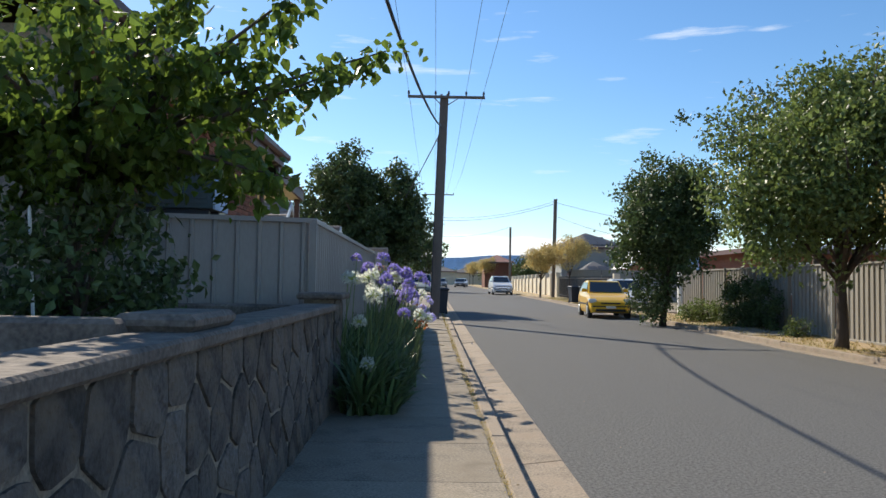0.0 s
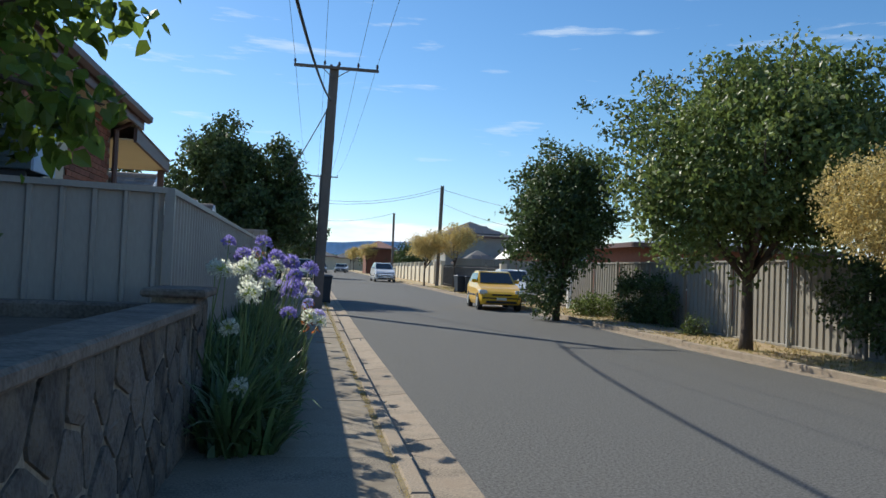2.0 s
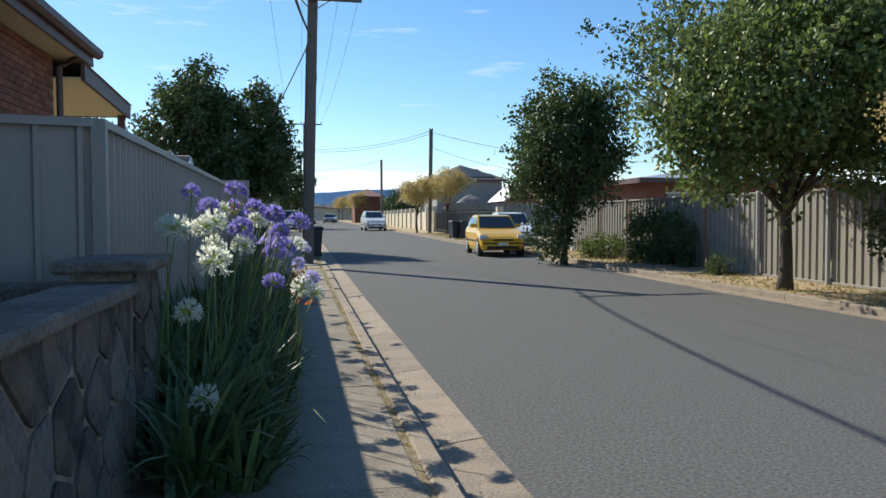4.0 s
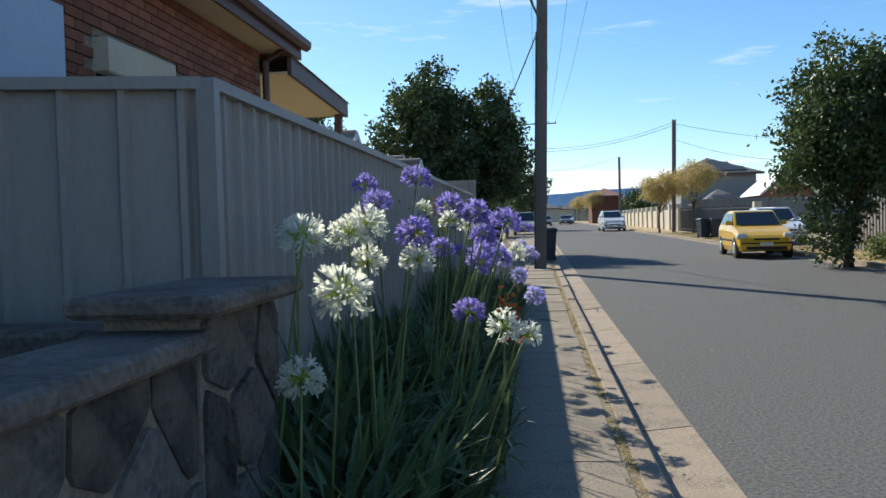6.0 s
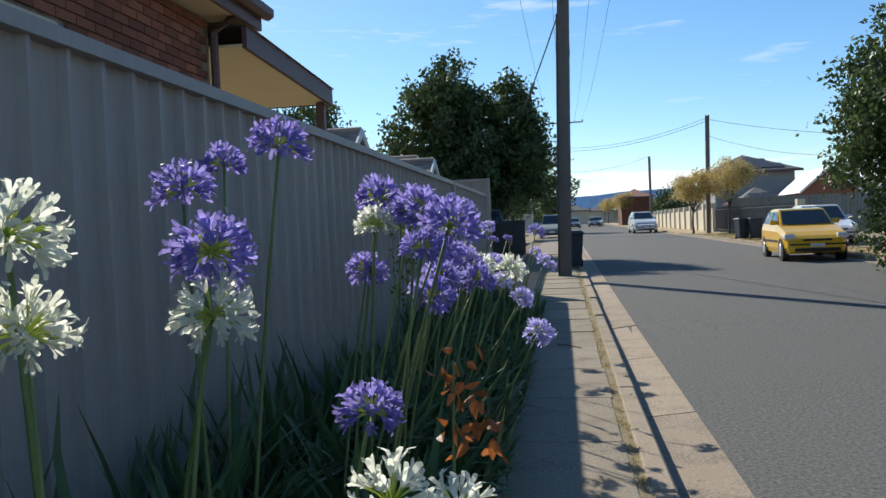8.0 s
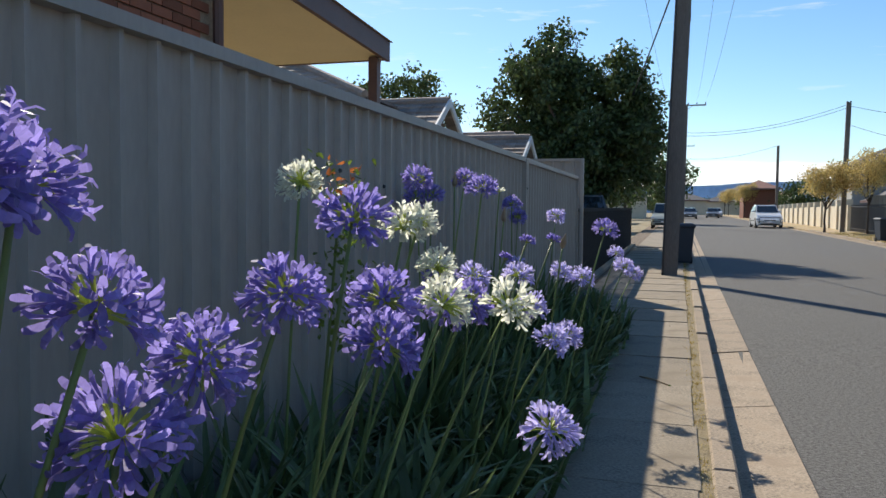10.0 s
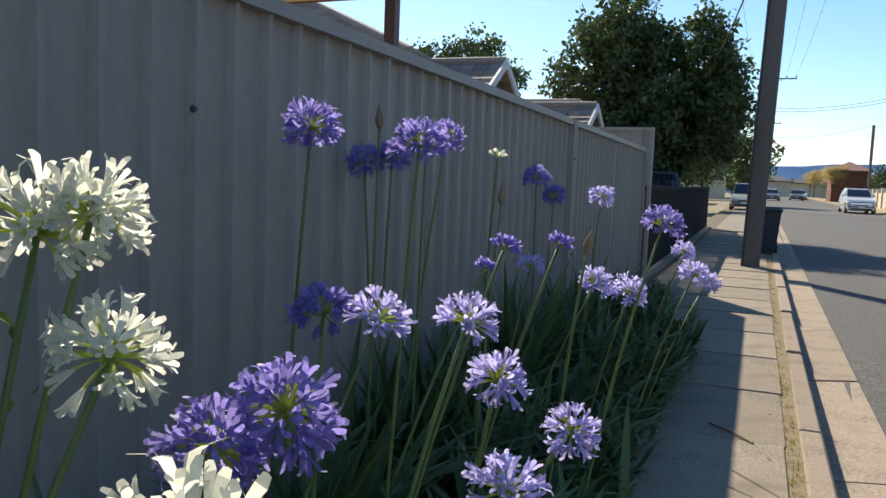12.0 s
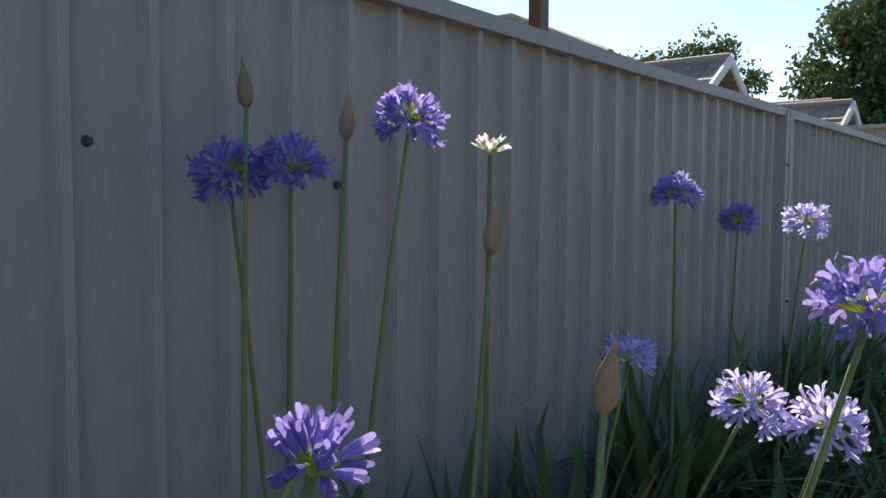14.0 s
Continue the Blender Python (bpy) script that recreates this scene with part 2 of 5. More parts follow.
# ---- mesh helpers ----
class Shape:
    """Gathers vertices and faces for one mesh."""

    def __init__(self):
        self.v, self.f = [], []

    def add(self, verts, faces):
        k = len(self.v)
        self.v.extend([tuple(p) for p in verts])
        self.f.extend([tuple(i + k for i in f) for f in faces])
        return self

    def box(self, x0, y0, z0, x1, y1, z1, bevel=0.0):
        if bevel <= 0:
            vs = [(x, y, z) for z in (z0, z1) for y in (y0, y1) for x in (x0, x1)]
            return self.add(vs, [(0, 2, 3, 1), (4, 5, 7, 6), (0, 1, 5, 4), (1, 3, 7, 5), (3, 2, 6, 7), (2, 0, 4, 6)])
        b = bevel
        ring = lambda q, z: [(x0 + q, y0 + q, z), (x1 - q, y0 + q, z), (x1 - q, y1 - q, z), (x0 + q, y1 - q, z)]
        vs = ring(b, z0) + ring(0, z0 + b) + ring(0, z1 - b) + ring(b, z1)
        fs = [(3, 2, 1, 0), (12, 13, 14, 15)]
        for r in range(3):
            for i in range(4):
                j = (i + 1) % 4
                fs.append((r * 4 + i, r * 4 + j, r * 4 + 4 + j, r * 4 + 4 + i))
        return self.add(vs, fs)

    def tube(self, pts, radii, n=8, cap=True):
        pts = [Vector(p) for p in pts]
        vs, fs = [], []
        for i, p in enumerate(pts):
            d = (pts[min(i + 1, len(pts) - 1)] - pts[max(i - 1, 0)]).normalized()
            side = d.cross(Vector((0, 0, 1)) if abs(d.z) < 0.9 else Vector((0, 1, 0))).normalized()
            up = side.cross(d)
            for k in range(n):
                a = 2 * math.pi * k / n
                vs.append(p + (side * math.cos(a) + up * math.sin(a)) * radii[i])
        for i in range(len(pts) - 1):
            for k in range(n):
                j = (k + 1) % n
                fs.append((i * n + k, i * n + j, i * n + n + j, i * n + n + k))
        if cap:
            fs.append(tuple(range(n - 1, -1, -1)))
            fs.append(tuple(range((len(pts) - 1) * n, len(pts) * n)))
        return self.add(vs, fs)

    def loft(self, rings, close=True):
        n = len(rings[0])
        vs = [p for r in rings for p in r]
        fs = [(i * n + k, i * n + (k + 1) % n, i * n + n + (k + 1) % n, i * n + n + k) for i in range(len(rings) - 1) for k in range(n)]
        if close:
            fs += [tuple(range(n - 1, -1, -1)), tuple(range((len(rings) - 1) * n, len(rings) * n))]
        return self.add(vs, fs)

    def mesh(self, name, mat, smooth=False):
        me = bpy.data.meshes.new(name)
        me.from_pydata(self.v, [], self.f)
        me.materials.append(mat)
        if smooth:
            me.shade_smooth()
        me.update()
        return me


def part(name, shape, mat, parent, label="", smooth=False, m=None):
    me = shape if isinstance(shape, bpy.types.Mesh) else shape.mesh(name, mat, smooth)
    ob = new(name, me)
    ob.parent = parent
    if m is not None:
        ob.matrix_basis = m
    if label:
        ob["label"] = label
    return ob


def thing(name, label, category, x=0, y=0, z=0, rz=0, group=""):
    ob = new(name)
    ob.matrix_basis = pose(x, y, z, 0, 0, rz)
    ob.empty_display_size = 0.2
    return tagged(ob, label, category, group)


def setting(name, shape, mat, label, category, smooth=False):
    ob = new(name, shape.mesh(name, mat, smooth))
    return tagged(ob, label, category, kind="structure")


def gz(y):
    """The street climbs gently."""
    return 0.0075 * max(0.0, min(y, 170) - 18)


# ---- ground, road, pavement ----
ROWS_Y = [-60, -20, -5, 5, 12, 18, 24, 30, 40, 55, 70, 90, 115, 140, 170, 260]


def strip(x0, x1, dz, ys, z1=None, thick=0.12, fn=None):
    s = Shape()
    rings = []
    for y in ys:
        a, b = gz(y) + dz, gz(y) + (dz if z1 is None else z1)
        rings.append([(x0, y, a), (x1, y, b), (x1, y, b - thick), (x0, y, a - thick)])
    return s.loft(rings)


s = Shape()
ys = [-1500, -60, 18, 40, 70, 100, 140, 170, 600, 3500]
xs = [-3000, -60, -9, 12, 60, 3000]
s.add([(x, y, gz(y) - 0.09) for y in ys for x in xs], [(j * 6 + i, j * 6 + i + 1, j * 6 + i + 7, j * 6 + i + 6) for j in range(len(ys) - 1) for i in range(5)])
setting("ground", s, GROUND, "dry bare ground reaching the far hills", "ground")
setting("road", strip(1.16, 8.4, 0.0, ROWS_Y), ASPHALT, "worn grey asphalt suburban street in full sun", "road")
setting("pavement_base", strip(-1.6, 0.72, 0.072, ROWS_Y), SOIL, "earth under and beside the concrete footpath", "ground")
setting("gutter_grit", strip(0.62, 0.77, 0.106, ROWS_Y), GRIT, "yellow grit and dry weeds in the pavement gap", "ground")
setting("verge", strip(8.62, 11.0, 0.09, ROWS_Y), VERGE, "dry grass and bare earth roadside verge", "ground")
pavement = tagged(new("pavement"), "weathered concrete slab footpath with cracked joints", "pavement", kind="structure")
kerb_left = tagged(new("kerb_left"), "concrete kerb with a broad gutter apron", "kerb", kind="structure")
kerb_left.matrix_basis = pose(-0.03, 0, 0, 0, 0, -0.2)
kerb_right = tagged(new("kerb_right"), "sunlit concrete kerb across the road", "kerb", kind="structure")
slab = Shape().box(-0.77, -0.5935, -0.04, 0.80, 0.5935, 0.03, 0.004).mesh("slab", CONCRETE)
apron = Shape().add([(-0.2, -1.19, -0.03), (0.2, -1.19, 0.016), (0.2, 1.19, 0.016), (-0.2, 1.19, -0.03), (-0.2, -1.19, -0.1), (0.2, -1.19, -0.1), (0.2, 1.19, -0.1), (-0.2, 1.19, -0.1)],
                    [(0, 1, 2, 3), (0, 4, 5, 1), (1, 5, 6, 2), (2, 6, 7, 3), (3, 7, 4, 0)]).mesh("apron", KERB)
kerbstone = Shape().box(-0.065, -1.193, -0.12, 0.065, 1.193, 0.118, 0.014).mesh("kerbstone", KERB)
rng = random.Random(3)
for i in range(36):
    y = -4 + i * 1.19
    ob = part("slab", slab, CONCRETE, pavement, m=pose(-0.145 + rng.uniform(-0.01, 0.01), y, gz(y) + 0.085 + rng.uniform(-0.002, 0.002), rng.uniform(-0.06, 0.06), rng.uniform(-0.1, 0.1), rng.uniform(-0.2, 0.2)))
part("far_slab", strip(-0.88, 0.57, 0.1, [39, 55, 70, 90, 115, 140, 170]), CONCRETE, pavement)
for i in range(30):
    y = -6 + i * 2.4
    part("apron", apron, KERB, kerb_left, m=pose(1.03, y, gz(y), math.degrees(0.0075) if y > 18 else 0, 0, rng.uniform(-0.15, 0.15)))
    part("kerbstone", kerbstone, KERB, kerb_left, m=pose(0.765 + rng.uniform(-0.004, 0.004), y + 0.4, gz(y) + rng.uniform(-0.004, 0.004), 0, 0, rng.uniform(-0.1, 0.1)))
    part("kerbstone", kerbstone, KERB, kerb_right, m=pose(8.55, y, gz(y) + 0.01, 0, 0, 0))
part("gutter", strip(8.2, 8.5, 0.012, ROWS_Y), KERB, kerb_right)
drive = Shape().loft([[(8.55, y, 0.1 + gz(y)), (10.7, y, 0.13 + gz(y)), (10.7, y, 0), (8.55, y, 0)] for y in (21.6, 23.5, 25.2)])
setting("driveway", drive, CONCRETE, "pale concrete driveway crossing the verge", "driveway")
drive2 = Shape().loft([[(8.55, y, 0.1 + gz(y)), (16, y, 0.16 + gz(y)), (16, y, 0), (8.55, y, 0)] for y in (35.5, 38, 41.5)])
setting("driveway_2", drive2, CONCRETE, "pale concrete driveway behind the parked car", "driveway")


def tufts(name, n, x0, x1, y0, y1, dz, h, mat, label, category, seed, w=0.004):
    r = np.random.default_rng(seed)
    s = Shape()
    for _ in range(n):
        x, y = r.uniform(x0, x1), r.uniform(y0, y1)
        for _ in range(7):
            a, hh = r.uniform(0, 6.28), h * r.uniform(0.4, 1.0)
            dx, dy = math.cos(a), math.sin(a)
            px, py, z = x + r.normal(0, 0.02), y + r.normal(0, 0.02), gz(y) + dz
            s.add([(px - dy * w, py + dx * w, z), (px + dy * w, py - dx * w, z), (px + dx * hh * 0.6, py + dy * hh * 0.6, z + hh)], [(0, 1, 2)])
    ob = new(name, s.mesh(name, mat))
    return tagged(ob, label, category, kind="stuff")


tufts("pavement_weeds", 420, 0.645, 0.71, 3.5, 32, 0.105, 0.028, WEED, "dry yellow weeds growing in the pavement gap", "weeds", 5, 0.003)
tufts("verge_grass", 2600, 8.66, 10.6, 9, 60, 0.085, 0.09, DRYGRASS, "dry straw-coloured tufts of verge grass", "grass", 6, 0.008)
litter = Shape()
rl = np.random.default_rng(11)
for _ in range(260):
    x, y = rl.choice([rl.normal(0.93, 0.07), rl.uniform(0.45, 0.75), rl.uniform(1.2, 5)], p=[0.5, 0.4, 0.1]), rl.uniform(4, 30)
    a, q = rl.uniform(0, 6.28), rl.uniform(0.006, 0.02)
    z = gz(y) + (0.004 if x > 0.83 else 0.118)
    c, sn = math.cos(a) * q, math.sin(a) * q
    litter.add([(x - c, y - sn, z), (x + sn * 0.5, y - c * 0.5, z + q * 0.5), (x + c, y + sn, z + 0.003), (x - sn * 0.5, y + c * 0.5, z + q * 0.3)], [(0, 1, 2, 3)])
tagged(new("leaf_litter", litter.mesh("leaf_litter", BUDSKIN)), "dry fallen leaves lying in the gutter", "leaf litter", kind="stuff")
stick = thing("fallen_stalk", "pale dry flower stalk lying on the footpath", "stalk", 0.38, 16.9, 0.118)
part("stalk", Shape().tube([(-0.14, 0.16, 0), (-0.02, 0.02, 0.012), (0.1, -0.12, 0.002)], [0.007, 0.008, 0.006], 6), BUDSKIN, stick)
part("cut_end", Shape().tube([(0.1, -0.12, 0.002), (0.106, -0.127, 0.002)], [0.008, 0.008], 6), STALK, stick)

# ---- sheet steel fence ----
FX, FY0, FY1 = -1.12, 9.67, 23.48
FTOP = 2.07


def ribbed(length, h0, h1, base, pitch=0.19, depth=0.03, thick=0.004):
    """A trapezoid-profile sheet along +y with its face towards +x."""
    prof = []
    y = 0.0
    while y < length - 0.01:
        for dy, dx in ((0.0, -depth), (pitch * 0.76, -depth), (pitch * 0.82, 0), (pitch * 0.94, 0)):
            if y + dy <= length:
                prof.append((y + dy, dx))
        y += pitch
    prof.append((length, -depth))
    s = Shape()
    for side in (0, -thick):
        k = len(s.v)
        for y, dx in prof:
            s.v += [(dx + side, y, base), (dx + side, y, h0 + (h1 - h0) * y / length)]
        for i in range(len(prof) - 1):
            a = k + 2 * i
            s.f.append((a, a + 2, a + 3, a + 1) if side == 0 else (a, a + 1, a + 3, a + 2))
    return s


def fence_bay(parent, length, h0, h1, base, m, mat, infill_pitch=0.19, inset=0.025):
    part("infill_sheet", ribbed(length - 2 * inset, h0, h1, base + 0.05, infill_pitch), mat, parent, m=m @ pose(0, inset, 0))
    s = Shape().add([(-0.04, 0, h0 - 0.04), (0.022, 0, h0 - 0.04), (0.022, 0, h0 + 0.01), (-0.04, 0, h0 + 0.01), (-0.04, length, h1 - 0.04), (0.022, length, h1 - 0.04), (0.022, length, h1 + 0.01), (-0.04, length, h1 + 0.01)],
                    [(0, 3, 2, 1), (4, 5, 6, 7), (0, 1, 5, 4), (1, 2, 6, 5), (2, 3, 7, 6), (3, 0, 4, 7)])
    part("top_rail", s, mat, parent, m=m)
    part("bottom_rail", Shape().box(-0.04, 0, base, 0.022, length, base + 0.06, 0.006), mat, parent, m=m)


def fence_post(parent, h, base, m, mat, half=0.028):
    part("post", Shape().box(-0.05, -half, base - 0.05, 0.028, half, h + 0.012, 0.006), mat, parent, m=m)


fence = thing("steel_fence", "grey-brown ribbed sheet steel fence standing in shade", "fence", FX, FY0, 0)
for yy, length in ((0.0, 2.314), (2.314, 2.314), (4.628, 2.314), (6.942, 2.314), (9.30, 2.25), (11.55, 2.26)):
    fence_bay(fence, length, FTOP, FTOP, 0.08, pose(0, yy, 0), FENCE, 0.178, 0.0)
for yy in (0.0, 9.237, 9.318, 13.81):
    fence_post(fence, FTOP - 0.012, 0.08, pose(0.002, yy, 0), FENCE, 0.022 if yy else 0.03)
bolt = Shape().tube([(0, 0, 0), (0.012, 0, 0)], [0.012, 0.008], 8).mesh("bolt", DARKSTEEL)
for i, (by, bz) in enumerate(((9.24, 1.74), (5.0, 1.62), (5.62, 1.55), (9.32, 0.9), (4.4, 1.68))):
    part("bolt", bolt, DARKSTEEL, fence, m=pose(0.03 if i in (0, 3) else 0.002, by, bz))
side_fence = thing("side_fence", "ribbed steel side fence turning away from the footpath", "fence", FX, FY0, 0, 104)
fence_bay(side_fence, 2.2, FTOP, FTOP, 0.6, pose(0, 2.23, 0, 0, 0, 180), FENCE, 0.235)
fence_post(side_fence, FTOP - 0.012, 0.6, pose(-0.02, 2.26, 0), FENCE)
end_fence = thing("return_fence", "short ribbed steel fence return at the boundary", "fence", FX, 24.2, 0, 90)
fence_bay(end_fence, 1.3, 2.42, 2.42, 0.1, pose(0, 1.3, 0, 0, 0, 180), FENCE)
fence_post(end_fence, 2.42, 0.1, pose(0, 0, 0), FENCE)

# ---- low dark front fence beyond ----
low = thing("low_front_fence", "low dark metal slat front fence under the tree", "fence", -1.2, 24.0, 0.12)
low_slat = Shape().box(-0.012, 0, 0.06, 0.012, 0.085, 1.38).mesh("slat", FENCEDARK)
for i in range(118):
    part("slat", low_slat, FENCEDARK, low, m=pose(0, i * 0.14, i * 0.14 * 0.0075))
for x0, x1, z0, z1 in ((-0.035, 0.035, 1.36, 1.43), (-0.03, -0.013, 0.2, 0.26), (-0.03, -0.013, 0.8, 0.86)):
    part("rail", Shape().loft([[(x0, y, z0 + y * 0.0075), (x1, y, z0 + y * 0.0075), (x1, y, z1 + y * 0.0075), (x0, y, z1 + y * 0.0075)] for y in (0, 16.6)]), FENCEDARK, low)
part("plinth", Shape().loft([[(-0.02, y, -0.1), (0.16, y, -0.1), (0.16, y, 0.055 + y * 0.0075), (-0.02, y, 0.055 + y * 0.0075)] for y in (0, 16.6)]), CONCRETE, low, "pale concrete edging")

# ---- stone garden wall ----
wall = thing("stone_garden_wall", "shaded rough stone garden wall with flat capping", "wall", 0, 0, 0)
WX = -0.76
part("core", Shape().box(WX - 0.26, -6, 0.0, WX - 0.030, 9.0, 1.10), MORTAR, wall, "pale raised mortar joints")
part("capping", Shape().box(WX - 0.30, -6, 1.10, WX + 0.035, 8.75, 1.165, 0.014), CAP, wall)
part("end_pier", Shape().box(WX - 0.30, 8.72, 0.0, WX - 0.014, 9.34, 1.205), MORTAR, wall)
part("pier_capping", Shape().box(WX - 0.36, 8.62, 1.205, WX + 0.08, 9.44, 1.27, 0.018), CAP, wall, "dark weathered pier capping")
part("mid_capping", Shape().box(WX - 0.36, 4.3, 1.165, WX - 0.02, 4.95, 1.24, 0.025), CAP, wall)
part("inner_wall", Shape().box(-3.6, 8.9, 0.6, -1.15, 9.15, 1.14, 0.02), CAP, wall)
part("inner_wall", Shape().box(-2.2, 4.2, 0.6, -1.06, 4.42, 1.22, 0.02), CAP, wall)
garden = Shape()
gx, gy = 26, 40
garden.add([(-9 + 7.95 * i / gx, -6 + 15.6 * j / gy, 1.02 + 0.05 * noise.noise((i * 0.5, j * 0.4, 0.3))) for j in range(gy + 1) for i in range(gx + 1)],
           [(j * (gx + 1) + i, j * (gx + 1) + i + 1, (j + 1) * (gx + 1) + i + 1, (j + 1) * (gx + 1) + i) for j in range(gy) for i in range(gx)])
setting("garden_bed", garden, SOIL, "raised garden bed behind the stone wall", "garden bed", True)

# ---- brick house behind the fence ----
HX, HY = -3.2, 16.15
house = thing("brick_house", "red brick single-storey house with brown eaves", "house", 0, 0, 0)
part("wall", Shape().box(HX - 5.5, 8.2, 0.1, HX - 0.03, HY, 3.72), MORTAR, house)
part("soffit", Shape().box(HX - 0.1, 7.8, 3.70, -2.84, 16.5, 3.725), SOFFIT, house)
part("fascia", Shape().box(-2.84, 7.8, 3.66, -2.80, 16.56, 3.88, 0.008), FASCIA, house)
part("fascia", Shape().box(-8.7, 16.52, 3.66, -2.845, 16.56, 3.88, 0.008), FASCIA, house)
g = Shape().loft([[(-2.80 + dx, y, 3.80 + dz) for dx, dz in ((0, 0), (0.06, -0.02), (0.12, 0.02), (0.125, 0.1), (0.11, 0.1), (0.1, 0.03), (0.06, 0.0), (0.012, 0.02))] for y in (7.8, 16.62)])
part("gutter", g, FASCIA, house)
roof = Shape().add([(-2.68, 7.7, 3.89), (-2.68, 16.6, 3.89), (-6.0, 13.2, 5.5), (-6.0, 11, 5.5), (-8.8, 16.6, 3.89), (-8.8, 7.7, 3.89)], [(0, 1, 2, 3), (1, 4, 2), (4, 5, 3, 2), (5, 0, 3)])
part("roof", roof, TILE, house)
part("downpipe", Shape().tube([(HX + 0.08, HY - 0.1, 0.2), (HX + 0.08, HY - 0.1, 3.55), (HX + 0.35, HY - 0.1, 3.72)], [0.045] * 3, 8), FASCIA, house)
win = part("window", Shape().box(HX - 0.05, 12.4, 1.6, HX - 0.02, 13.65, 3.02), WINDOW, house)
part("shutter_box", Shape().box(HX - 0.03, 12.35, 2.72, HX + 0.11, 13.5, 3.0, 0.012), CREAM, win, "cream roller shutter box")
part("shutter", Shape().box(HX - 0.02, 12.4, 1.6, HX + 0.03, 13.65, 2.66), CREAM, win)
part("sill_bar", Shape().box(HX + 0.0, 12.38, 2.64, HX + 0.12, 13.48, 2.67, 0.006), WHITE, win)
part("porch_soffit", Shape().loft([[(-8, y, z), (-2.885, y, z), (-2.885, y, z + 0.025), (-8, y, z + 0.025)] for y, z in ((16.2, 3.43), (19.15, 3.285))]), SOFFIT, house, "cream-lined porch soffit")
part("porch_fascia", Shape().loft([[(-2.882, y, z), (-2.83, y, z), (-2.83, y, z + 0.225), (-2.882, y, z + 0.225)] for y, z in ((16.2, 3.41), (19.2, 3.265))]), FASCIA, house)
part("porch_fascia", Shape().box(-8, 19.155, 3.275, -2.885, 19.2, 3.49, 0.008), FASCIA, house)
part("porch_roof", Shape().add([(-8, 16.2, 4.1), (-2.80, 16.2, 3.64), (-2.80, 19.23, 3.495), (-8, 18.0, 4.1), (-8, 19.23, 3.495)], [(0, 1, 2, 3), (3, 2, 4)]), TILE, house)
part("porch_post", Shape().box(-3.0, 18.94, 0.1, -2.89, 19.05, 3.28, 0.01), FASCIA, house)
part("post_bracket", Shape().add([(-2.93, 18.96, 3.05), (-2.93, 19.03, 3.05), (-2.80 - 0.07, 19.03, 3.26), (-2.87, 18.96, 3.26), (-2.93, 18.96, 3.26), (-2.93, 19.03, 3.26)], [(0, 1, 2, 3), (0, 3, 4), (1, 5, 2), (3, 2, 5, 4)]), FASCIA, house)
cooler = thing("air_conditioner", "boxy air conditioner on the house wall, skylight painted on its side", "air conditioner", HX, 10.0, 0)
part("casing", Shape().box(0.0, 0.0, 2.2, 0.86, 0.55, 2.68, 0.012), DARKBOX, cooler)
# Side face made paler than the casing: skylight put into its colour.
part("side_panel", Shape().box(0.862, -0.005, 2.19, 0.885, 0.56, 2.69, 0.004), SKYLIT_BOX, cooler, "side panel with skylight painted in as pale blue")
part("bracket", Shape().box(0.0, 0.05, 2.14, 0.8, 0.1, 2.198).box(0.0, 0.45, 2.14, 0.8, 0.5, 2.198), DARKSTEEL, cooler)
for q in range(7):
    part("louvre", Shape().box(0.06, -0.02, 2.26 + q * 0.055, 0.8, -0.002, 2.29 + q * 0.055), DARKBOX, cooler)


